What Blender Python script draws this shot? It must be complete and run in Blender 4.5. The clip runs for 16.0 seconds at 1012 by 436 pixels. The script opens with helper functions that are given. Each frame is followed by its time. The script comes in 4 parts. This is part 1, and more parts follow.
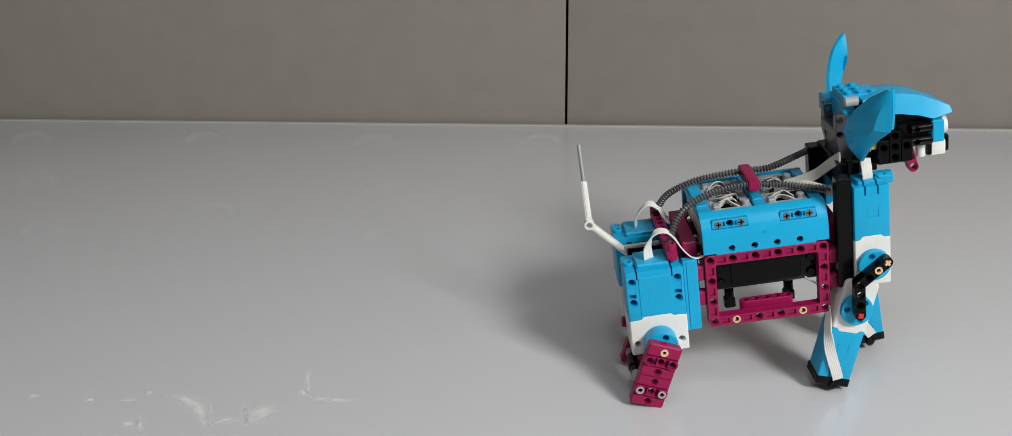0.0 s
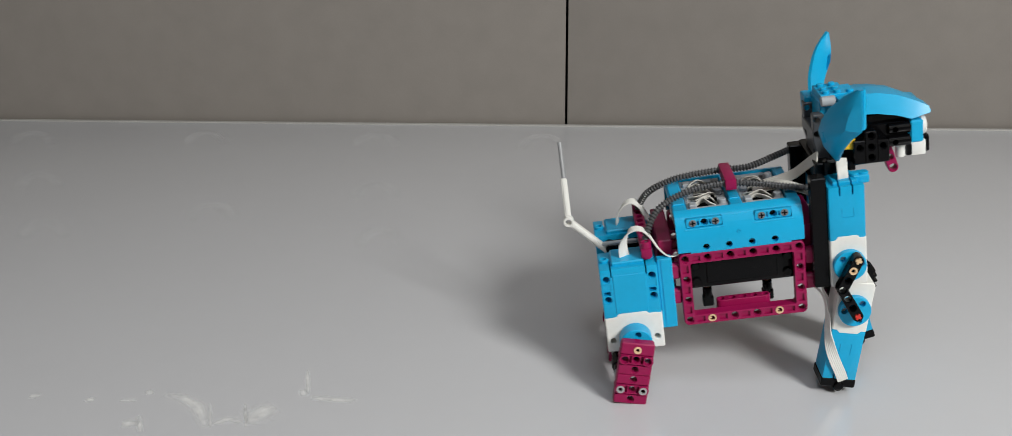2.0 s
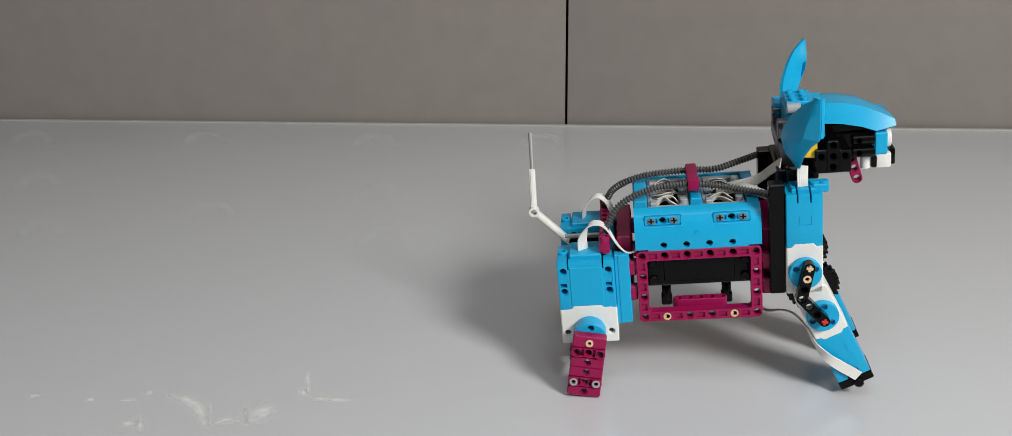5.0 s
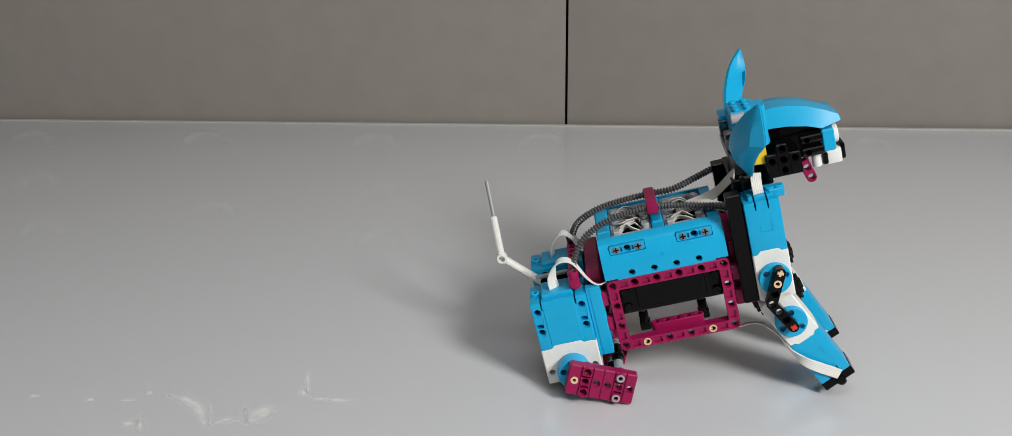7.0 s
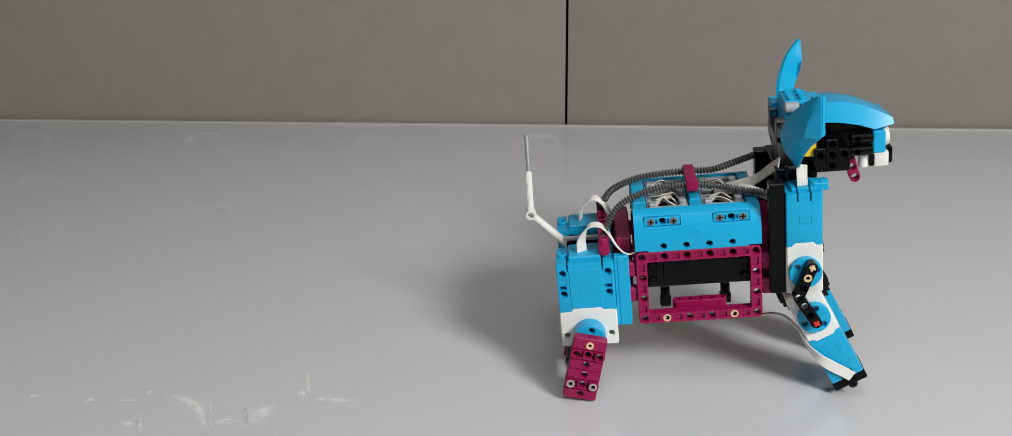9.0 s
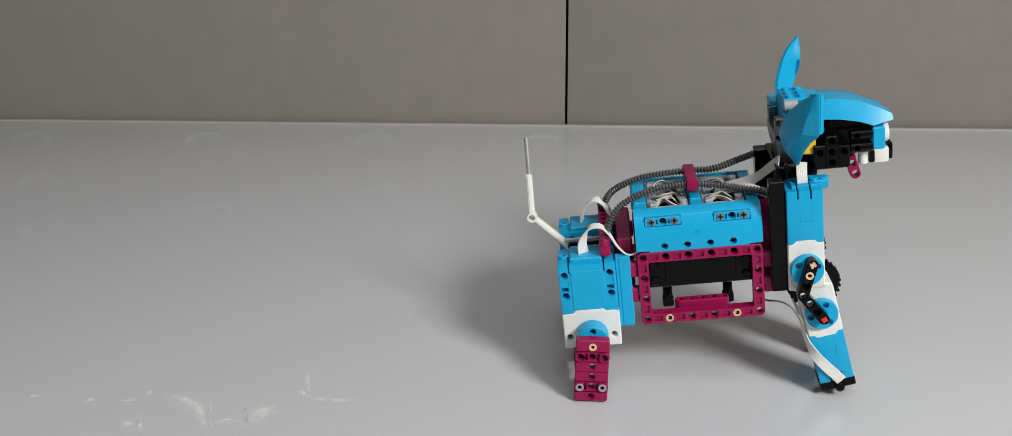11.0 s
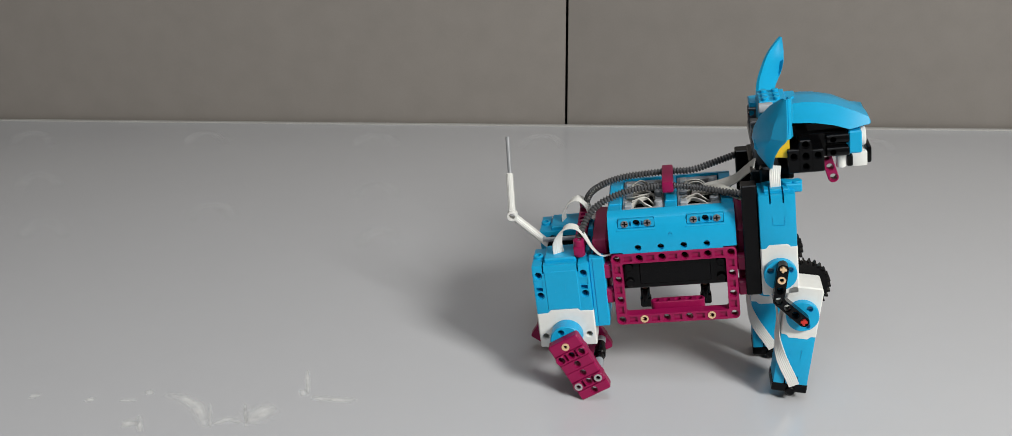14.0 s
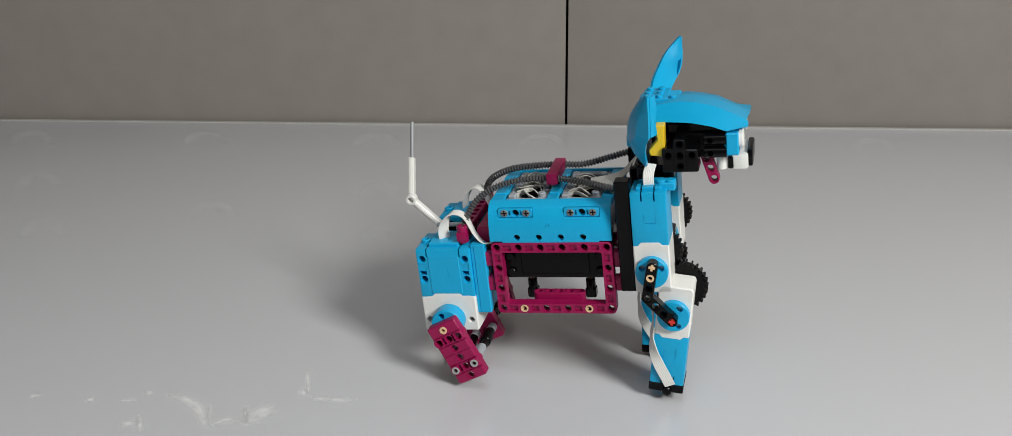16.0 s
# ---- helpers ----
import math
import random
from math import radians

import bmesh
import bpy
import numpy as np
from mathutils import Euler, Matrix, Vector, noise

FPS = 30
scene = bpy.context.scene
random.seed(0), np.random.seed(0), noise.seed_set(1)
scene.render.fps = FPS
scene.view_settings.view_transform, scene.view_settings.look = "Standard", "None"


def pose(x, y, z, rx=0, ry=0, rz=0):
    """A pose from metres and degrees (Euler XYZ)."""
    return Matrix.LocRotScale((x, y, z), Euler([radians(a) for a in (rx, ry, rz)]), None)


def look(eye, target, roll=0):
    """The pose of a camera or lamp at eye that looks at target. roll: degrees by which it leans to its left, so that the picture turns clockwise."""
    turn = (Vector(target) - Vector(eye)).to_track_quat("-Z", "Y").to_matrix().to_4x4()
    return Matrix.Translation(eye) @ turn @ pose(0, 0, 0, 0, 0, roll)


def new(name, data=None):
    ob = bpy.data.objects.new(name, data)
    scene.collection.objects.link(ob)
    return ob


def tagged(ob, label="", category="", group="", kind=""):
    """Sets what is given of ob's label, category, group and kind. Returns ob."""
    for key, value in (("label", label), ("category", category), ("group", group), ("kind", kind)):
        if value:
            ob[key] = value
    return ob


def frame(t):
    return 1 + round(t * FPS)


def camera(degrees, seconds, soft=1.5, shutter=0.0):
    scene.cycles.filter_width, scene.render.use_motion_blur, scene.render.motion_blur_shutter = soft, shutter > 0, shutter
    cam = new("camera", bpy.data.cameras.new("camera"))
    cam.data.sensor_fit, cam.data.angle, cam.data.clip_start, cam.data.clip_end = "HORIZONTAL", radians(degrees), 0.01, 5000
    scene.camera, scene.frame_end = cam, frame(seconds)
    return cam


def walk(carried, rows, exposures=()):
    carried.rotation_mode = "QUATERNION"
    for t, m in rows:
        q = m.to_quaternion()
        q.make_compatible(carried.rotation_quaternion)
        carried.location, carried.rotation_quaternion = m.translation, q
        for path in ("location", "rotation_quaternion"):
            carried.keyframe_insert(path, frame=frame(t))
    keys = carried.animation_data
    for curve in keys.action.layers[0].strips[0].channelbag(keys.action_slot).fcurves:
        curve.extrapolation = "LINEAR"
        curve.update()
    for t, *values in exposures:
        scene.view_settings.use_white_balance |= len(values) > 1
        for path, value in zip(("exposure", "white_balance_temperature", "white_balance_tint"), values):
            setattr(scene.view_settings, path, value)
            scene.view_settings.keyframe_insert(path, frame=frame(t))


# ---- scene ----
cam = camera(46.19, 16.0, soft=0.36, shutter=0.2)
EYE = pose(0, 0, 0.447, 67.975, 0.516, -0.209)
walk(cam, [(0.0, EYE), (16.0, EYE)], [(0.0, -0.05), (1.5, -0.09), (2.5, -0.02), (3.5, 0.0), (12.5, 0.0), (13.2, -0.05), (14.0, -0.02), (14.5, 0.0), (16.0, 0.0)])

# ---------------------------------------------------------------- world and light
world = bpy.data.worlds.new("world")
scene.world = world
world.use_nodes = True
world.node_tree.nodes["Background"].inputs[0].default_value = (0.8, 0.85, 1.0, 1)
world.node_tree.nodes["Background"].inputs[1].default_value = 0.05


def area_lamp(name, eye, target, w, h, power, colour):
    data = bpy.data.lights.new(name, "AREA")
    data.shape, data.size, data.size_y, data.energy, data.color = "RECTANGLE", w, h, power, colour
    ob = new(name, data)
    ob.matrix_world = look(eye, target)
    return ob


area_lamp("ceiling_light_key", (1.40, -0.93, 1.58), (-0.5, 0.5, 0.0), 0.60, 0.60, 69, (0.99, 0.99, 0.94))
# Added fill to lift the table's front; no such fixture is known.
area_lamp("added_fill_lamp", (0.05, 0.10, 1.96), (0.0, 0.3, 0.0), 0.8, 0.8, 7.5, (0.88, 0.94, 1.0))

# ---------------------------------------------------------------- materials
U = 0.008


def material(name, colour, rough=0.35, metal=0.0, spec=0.5, grain=0.04, scale=300.0, bump=0.02, coat=0.0, wear=0.08):
    m = bpy.data.materials.new(name)
    m.use_nodes = True
    nt = m.node_tree
    b = nt.nodes["Principled BSDF"]
    co = nt.nodes.new("ShaderNodeTexCoord")
    fine = nt.nodes.new("ShaderNodeTexNoise")
    fine.inputs["Scale"].default_value = scale
    fine.inputs["Detail"].default_value = 4
    broad = nt.nodes.new("ShaderNodeTexNoise")
    broad.inputs["Scale"].default_value = scale / 14
    broad.inputs["Detail"].default_value = 3
    nt.links.new(co.outputs["Object"], fine.inputs["Vector"])
    nt.links.new(co.outputs["Object"], broad.inputs["Vector"])
    mixv = nt.nodes.new("ShaderNodeMath")
    mixv.operation = "MULTIPLY_ADD"
    mixv.inputs[1].default_value = 0.5
    nt.links.new(fine.outputs["Fac"], mixv.inputs[0])
    nt.links.new(broad.outputs["Fac"], mixv.inputs[2])
    ramp = nt.nodes.new("ShaderNodeMapRange")
    ramp.inputs["From Min"].default_value = 0.4
    ramp.inputs["From Max"].default_value = 1.1
    ramp.inputs["To Min"].default_value = 1 - grain * 2
    ramp.inputs["To Max"].default_value = 1 + grain * 2
    nt.links.new(mixv.outputs[0], ramp.inputs["Value"])
    hsv = nt.nodes.new("ShaderNodeHueSaturation")
    hsv.inputs["Color"].default_value = (*colour, 1)
    nt.links.new(ramp.outputs[0], hsv.inputs["Value"])
    nt.links.new(hsv.outputs[0], b.inputs["Base Color"])
    rr = nt.nodes.new("ShaderNodeMapRange")
    rr.inputs["To Min"].default_value = max(0.03, rough - wear)
    rr.inputs["To Max"].default_value = rough + wear
    nt.links.new(broad.outputs["Fac"], rr.inputs["Value"])
    nt.links.new(rr.outputs[0], b.inputs["Roughness"])
    b.inputs["Metallic"].default_value = metal
    b.inputs["Specular IOR Level"].default_value = spec
    b.inputs["Coat Weight"].default_value = coat
    b.inputs["Coat Roughness"].default_value = 0.08
    if bump:
        bp = nt.nodes.new("ShaderNodeBump")
        bp.inputs["Strength"].default_value = bump
        bp.inputs["Distance"].default_value = 0.001
        nt.links.new(fine.outputs["Fac"], bp.inputs["Height"])
        nt.links.new(bp.outputs[0], b.inputs["Normal"])
    return m


BLUE = material("azure_plastic", (0.006, 0.365, 0.655), 0.34, spec=0.30)
MAGENTA = material("magenta_plastic", (0.290, 0.005, 0.070), 0.38, spec=0.30)
WHITE = material("white_plastic", (0.78, 0.77, 0.74), 0.32)
BLACK = material("black_plastic", (0.0025, 0.0025, 0.003), 0.2, spec=0.16)
GREY = material("light_grey_plastic", (0.34, 0.36, 0.39), 0.34)
MGREY = material("mid_grey_plastic", (0.15, 0.155, 0.17), 0.36)
DGREY = material("dark_grey_plastic", (0.050, 0.052, 0.058), 0.36)
HOSE = material("grey_hose", (0.080, 0.080, 0.084), 0.30)
TAN = material("tan_plastic", (0.72, 0.50, 0.30), 0.35)
BROWN = material("brown_pin", (0.11, 0.06, 0.025), 0.4)
RED = material("red_plastic", (0.62, 0.03, 0.02), 0.32)
YELLOW = material("yellow_plastic", (0.80, 0.52, 0.02), 0.32)
# Darker copy of the white ribbon, with the shade put into its colour.
SHADED_RIBBON = material("shaded_ribbon_cable", (0.58, 0.56, 0.52), 0.45)
RIBBON = material("white_ribbon_cable", (0.74, 0.73, 0.70), 0.45)
STEEL = material("grey_rod", (0.30, 0.305, 0.32), 0.4)
SILVER = material("silver_pin", (0.50, 0.50, 0.50), 0.3, metal=0.5)
TABLE = material("white_laminate", (0.592, 0.594, 0.624), 0.22, spec=1.0, grain=0.008, scale=40, bump=0.0, wear=0.02)
EDGE = material("table_edge", (0.42, 0.41, 0.40), 0.5)
PANEL = material("grey_beige_panel", (0.236, 0.213, 0.195), 0.55, grain=0.03, scale=500, bump=0.05)
SEAM = material("black_seam", (0.008, 0.008, 0.008), 0.7)
ROOM = material("room_paint", (0.34, 0.33, 0.315), 0.8, grain=0.02, scale=60)
FLOOR = material("room_floor", (0.22, 0.20, 0.18), 0.6, grain=0.05, scale=40)
MARK = material("pale_arc", (0.80, 0.80, 0.81), 0.27, grain=0.03, scale=90, bump=0)
# Near-white paint standing in for reflections on the tabletop.
GLINT = material("painted_glint", (0.90, 0.90, 0.90), 0.32, grain=0.03, scale=200, bump=0)


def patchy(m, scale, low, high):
    """Give a material patchy alpha, faded by the mesh's own opacity attribute."""
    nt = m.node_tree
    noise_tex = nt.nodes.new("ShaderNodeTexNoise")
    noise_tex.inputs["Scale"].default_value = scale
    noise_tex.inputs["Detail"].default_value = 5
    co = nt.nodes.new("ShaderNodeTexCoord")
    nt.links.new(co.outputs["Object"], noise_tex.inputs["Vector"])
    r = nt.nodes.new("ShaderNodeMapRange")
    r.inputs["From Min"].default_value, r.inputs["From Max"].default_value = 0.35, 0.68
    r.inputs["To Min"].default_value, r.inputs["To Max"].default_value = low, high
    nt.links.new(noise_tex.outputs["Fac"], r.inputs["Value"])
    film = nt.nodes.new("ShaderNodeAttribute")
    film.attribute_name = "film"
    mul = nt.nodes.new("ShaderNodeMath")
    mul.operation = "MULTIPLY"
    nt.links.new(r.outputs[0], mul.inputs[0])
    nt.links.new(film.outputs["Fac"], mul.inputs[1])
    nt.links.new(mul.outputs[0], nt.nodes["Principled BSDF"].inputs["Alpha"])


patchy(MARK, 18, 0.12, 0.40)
patchy(GLINT, 70, 0.45, 1.0)


# ---------------------------------------------------------------- mesh tools (modules of 8 mm)
def join(bm, piece):
    me = bpy.data.meshes.new("piece")
    piece.to_mesh(me)
    piece.free()
    bm.from_mesh(me)
    bpy.data.meshes.remove(me)


def soften(b, width, seg=1):
    if width > 0:
        bmesh.ops.bevel(b, geom=[e for e in b.edges if len(e.link_faces) == 2 and e.calc_face_angle() > 0.6],
                        offset=width, segments=seg, affect="EDGES", profile=0.6, clamp_overlap=True)


def box(bm, x0, x1, y0, y1, z0, z1, b=0.07, m=None, seg=1):
    p = bmesh.new()
    bmesh.ops.create_cube(p, size=1, matrix=Matrix.LocRotScale(((x0 + x1) / 2, (y0 + y1) / 2, (z0 + z1) / 2), None, (x1 - x0, y1 - y0, z1 - z0)))
    soften(p, b, seg)
    bmesh.ops.transform(p, matrix=Matrix.Scale(U, 4) @ (m or Matrix()), verts=p.verts)
    join(bm, p)


AX = {"x": Matrix.Rotation(radians(90), 4, "Y"), "y": Matrix.Rotation(radians(-90), 4, "X"), "z": Matrix()}


def cyl(bm, x, y, z, axis, r, h, seg=20, b=0.05, r2=None, m=None):
    """A cylinder round the given centre."""
    p = bmesh.new()
    bmesh.ops.create_cone(p, cap_ends=True, segments=seg, radius1=r, radius2=r if r2 is None else r2, depth=h)
    soften(p, b)
    bmesh.ops.transform(p, matrix=Matrix.Scale(U, 4) @ (m or Matrix()) @ Matrix.Translation((x, y, z)) @ AX[axis], verts=p.verts)
    join(bm, p)


def prism(bm, outline, y0, y1, b=0.06, m=None):
    """An outline of (x, z) extruded along y."""
    p = bmesh.new()
    f = p.faces.new([p.verts.new((x, y0, z)) for x, z in outline])
    ex = bmesh.ops.extrude_face_region(p, geom=[f])
    bmesh.ops.translate(p, vec=(0, y1 - y0, 0), verts=[v for v in ex["geom"] if isinstance(v, bmesh.types.BMVert)])
    bmesh.ops.recalc_face_normals(p, faces=p.faces)
    soften(p, b)
    bmesh.ops.transform(p, matrix=Matrix.Scale(U, 4) @ (m or Matrix()), verts=p.verts)
    join(bm, p)


def ring(bm, x, y, z, axis, r1, r0, h, seg=20, m=None):
    """A short tube: outer radius r1, bore r0."""
    p = bmesh.new()
    prof = [(r0, -h / 2), (r1, -h / 2), (r1, h / 2), (r0, h / 2)]
    rows = [[p.verts.new((r * math.cos(2 * math.pi * i / seg), r * math.sin(2 * math.pi * i / seg), k)) for i in range(seg)] for r, k in prof]
    for j in range(4):
        for i in range(seg):
            p.faces.new((rows[j][i], rows[j][(i + 1) % seg], rows[(j + 1) % 4][(i + 1) % seg], rows[(j + 1) % 4][i]))
    bmesh.ops.recalc_face_normals(p, faces=p.faces)
    bmesh.ops.transform(p, matrix=Matrix.Scale(U, 4) @ (m or Matrix()) @ Matrix.Translation((x, y, z)) @ AX[axis], verts=p.verts)
    join(bm, p)


def arc(cx, cz, r, a0, a1, n):
    return [(cx + r * math.cos(radians(a0 + (a1 - a0) * i / n)), cz + r * math.sin(radians(a0 + (a1 - a0) * i / n))) for i in range(n + 1)]


def rounded(x0, x1, z0, z1, r, n=4):
    return arc(x1 - r, z1 - r, r, 0, 90, n) + arc(x0 + r, z1 - r, r, 90, 180, n) + arc(x0 + r, z0 + r, r, 180, 270, n) + arc(x1 - r, z0 + r, r, 270, 360, n)


def finish(me, angle=32):
    me.shade_smooth()
    me.set_sharp_from_angle(angle=radians(angle))


def part(name, bm, mat, parent=None, label="", cut=None):
    """Link a bmesh as one mesh object under a thing or a part; cut: a bmesh to take away from it."""
    me = bpy.data.meshes.new(name)
    bm.to_mesh(me)
    bm.free()
    if cut is not None:
        cm = bpy.data.meshes.new("cut")
        cut.to_mesh(cm)
        cut.free()
        a, c = new("solid", me), new("cut", cm)
        mod = a.modifiers.new("cut", "BOOLEAN")
        mod.object, mod.operation, mod.solver = c, "DIFFERENCE", "EXACT"
        mod.use_self = True
        got = bpy.data.meshes.new_from_object(a.evaluated_get(bpy.context.evaluated_depsgraph_get()))
        bpy.data.objects.remove(a)
        bpy.data.objects.remove(c)
        bpy.data.meshes.remove(me)
        bpy.data.meshes.remove(cm)
        me = got
        me.name = name
    me.materials.clear()
    me.materials.append(mat)
    finish(me)
    ob = new(name, me)
    if parent:
        ob.parent = parent
    if label:
        tagged(ob, label)
    return ob


def spline(points, step):
    """Even points along a smooth curve through the given ones."""
    P = [np.array(p, float) for p in points]
    P = [2 * P[0] - P[1]] + P + [2 * P[-1] - P[-2]]
    out = []
    for i in range(1, len(P) - 2):
        a, b, c, d = P[i - 1:i + 3]
        for k in range(40):
            s = k / 40
            out.append(0.5 * (2 * b + (c - a) * s + (2 * a - 5 * b + 4 * c - d) * s * s + (3 * b - a - 3 * c + d) * s ** 3))
    out.append(P[-2])
    out = np.array(out)
    far = np.r_[0, np.cumsum(np.linalg.norm(np.diff(out, axis=0), axis=1))]
    n = max(2, int(far[-1] / step))
    return np.stack([np.interp(np.linspace(0, far[-1], n + 1), far, out[:, k]) for k in range(3)], 1)


def sweep(bm, path, profile, side):
    """Sweep a closed profile of (across, off) along the path; side: the rough direction of 'across', one or one for each point."""
    rows = []
    n = len(path)
    for i in range(n):
        t = path[min(i + 1, n - 1)] - path[max(i - 1, 0)]
        t = t / np.linalg.norm(t)
        s = np.array(side[i] if np.ndim(side) == 2 else side, float)
        s = s - t * (s @ t)
        s = s / np.linalg.norm(s)
        o = np.cross(t, s)
        prof = profile(i) if callable(profile) else profile
        rows.append([bm.verts.new((path[i] + s * a + o * b) * U) for a, b in prof])
    k = len(rows[0])
    for i in range(n - 1):
        for j in range(k):
            bm.faces.new((rows[i][j], rows[i][(j + 1) % k], rows[i + 1][(j + 1) % k], rows[i + 1][j]))
    bm.faces.new(rows[0][::-1])
    bm.faces.new(rows[-1])
    bmesh.ops.recalc_face_normals(bm, faces=bm.faces)


def hose(points, r=0.34):
    bm = bmesh.new()
    path = spline(points, 0.072)
    wave = (1.0, 1.0, 0.66, 0.66)

    def prof(i):
        q = r * wave[i % 4]
        return [(q * math.cos(a * math.pi / 5), q * math.sin(a * math.pi / 5)) for a in range(10)]
    sweep(bm, path, prof, (0.1, 1, 0.1))
    return bm


def ribbon(points, width, side, strands=6, thick=0.10):
    """A flat cable of several strands."""
    bm = bmesh.new()
    path = spline(points, 0.25)
    top, bot = [], []
    for i in range(strands):
        for q, h in ((0.08, 0.55), (0.5, 1.0), (0.92, 0.55)):
            top.append((-width / 2 + width * (i + q) / strands, thick * h))
            bot.append((-width / 2 + width * (i + q) / strands, -thick * h))
    if np.ndim(side) == 2:
        k = np.linspace(0, len(side) - 1, len(path))
        side = np.stack([np.interp(k, range(len(side)), np.array(side, float)[:, c]) for c in range(3)], 1)
    sweep(bm, path, top + bot[::-1], side)
    return bm


def holes(spots, y0, y1, r=0.30, rim=0.385, depth=0.12, faces=(True, True)):
    """Cutter for round holes along y, with a shallow wider rim at the faces."""
    bm = bmesh.new()
    for x, z in spots:
        p = [(0.0, y0 - 0.2), (rim if faces[0] else r, y0 - 0.2), (rim if faces[0] else r, y0 + depth), (r, y0 + depth), (r, y1 - depth), (rim if faces[1] else r, y1 - depth), (rim if faces[1] else r, y1 + 0.2), (0.0, y1 + 0.2)]
        seg = 16
        rows = [[bm.verts.new(((x + q * math.cos(2 * math.pi * i / seg)) * U, yy * U, (z + q * math.sin(2 * math.pi * i / seg)) * U)) for i in range(seg)] for q, yy in p[1:-1]]
        for a, b in zip(rows, rows[1:]):
            for i in range(seg):
                bm.faces.new((a[i], a[(i + 1) % seg], b[(i + 1) % seg], b[i]))
        bm.faces.new(rows[0][::-1])
        bm.faces.new(rows[-1])
    bmesh.ops.recalc_face_normals(bm, faces=bm.faces)
    return bm


def rotated(deg, x=0, y=0, z=0):
    """A turn by deg in the plane of x and z, about a point."""
    return Matrix.Translation((x, y, z)) @ Matrix.Rotation(radians(-deg), 4, "Y") @ Matrix.Translation((-x, -y, -z))


# ---------------------------------------------------------------- the place
def slab(name, x0, x1, y0, y1, z0, z1, mat, bevel=0.0, m=None):
    bm = bmesh.new()
    bmesh.ops.create_cube(bm, size=1, matrix=Matrix.LocRotScale(((x0 + x1) / 2, (y0 + y1) / 2, (z0 + z1) / 2), None, (x1 - x0, y1 - y0, z1 - z0)))
    soften(bm, bevel, 2)
    me = bpy.data.meshes.new(name)
    bm.to_mesh(me)
    bm.free()
    me.materials.append(mat)
    finish(me)
    ob = new(name, me)
    if m:
        ob.matrix_world = m
    return ob


BACK = pose(0.0756, 1.410, 0, 0, 0, -3.7)      # the back edge of the table, at the seam
tagged(slab("floor", -2.6, 2.6, -2.6, 2.6, -0.85, -0.75, FLOOR), "dark matt floor under the table", "floor", kind="structure")
# Unseen ceiling and walls added to close the room, greyed to limit bounce.
tagged(slab("ceiling", -2.6, 2.6, -2.6, 2.6, 2.00, 2.10, ROOM), "unseen grey ceiling added to close the room", "ceiling", kind="structure")
tagged(slab("wall_west", -2.6, -2.5, -2.6, 2.6, -0.75, 2.00, ROOM), "unseen grey wall added to close the room", "wall", kind="structure")
tagged(slab("wall_east", 2.5, 2.6, -2.6, 2.6, -0.75, 2.00, ROOM), "unseen grey wall added to close the room", "wall", kind="structure")
tagged(slab("wall_south", -2.5, 2.5, -2.6, -2.5, -0.75, 2.00, ROOM), "unseen grey wall added to close the room", "wall", kind="structure")
wall = tagged(slab("wall_north", -2.9, 2.9, 0.030, 0.16, -0.75, 2.00, SEAM, m=BACK), "dark backing behind the grey wall panels", "wall", kind="structure")
for a, b in ((-1.9, -0.0014), (0.0014, 1.9)):
    q = slab("panel", a, b, 0.008, 0.030, -0.74, 1.99, PANEL, 0.0012)
    q.parent = wall
tagged(wall, "wall of smooth grey-beige panels with one thin black joint")

table = new("table")
table.matrix_world = BACK
tagged(table, "glossy white laminate table against a panelled wall", "table")
for name, x0, x1, y0, y1, z0, z1, mat, bv in (
        ("tabletop", -1.15, 1.15, -1.25, -0.004, -0.03, 0.0, TABLE, 0.0015),
        ("edge_trim", -1.15, 1.15, -0.0035, 0.002, -0.03, 0.0008, EDGE, 0.0004),
        ("leg", -1.10, -1.04, -1.20, -1.14, -0.75, -0.03, WHITE, 0.003), ("leg", 1.04, 1.10, -1.20, -1.14, -0.75, -0.03, WHITE, 0.003),
        ("leg", -1.10, -1.04, -0.12, -0.06, -0.75, -0.03, WHITE, 0.003), ("leg", 1.04, 1.10, -0.12, -0.06, -0.75, -0.03, WHITE, 0.003)):
    slab(name, x0, x1, y0, y1, z0, z1, mat, bv).parent = table



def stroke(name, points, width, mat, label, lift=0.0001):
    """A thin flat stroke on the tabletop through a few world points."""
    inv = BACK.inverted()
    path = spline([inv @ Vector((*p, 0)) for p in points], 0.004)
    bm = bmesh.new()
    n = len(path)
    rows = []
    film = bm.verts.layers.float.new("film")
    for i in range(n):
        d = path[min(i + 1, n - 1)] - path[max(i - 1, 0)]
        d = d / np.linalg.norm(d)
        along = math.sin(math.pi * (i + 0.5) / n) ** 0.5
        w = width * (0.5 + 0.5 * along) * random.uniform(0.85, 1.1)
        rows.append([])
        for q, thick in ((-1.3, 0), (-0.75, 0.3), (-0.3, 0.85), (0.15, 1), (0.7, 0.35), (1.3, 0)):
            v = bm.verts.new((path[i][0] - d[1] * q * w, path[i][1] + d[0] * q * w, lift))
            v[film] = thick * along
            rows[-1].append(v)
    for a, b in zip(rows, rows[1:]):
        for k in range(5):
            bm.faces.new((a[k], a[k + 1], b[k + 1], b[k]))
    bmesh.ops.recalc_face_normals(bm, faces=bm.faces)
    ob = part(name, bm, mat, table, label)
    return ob


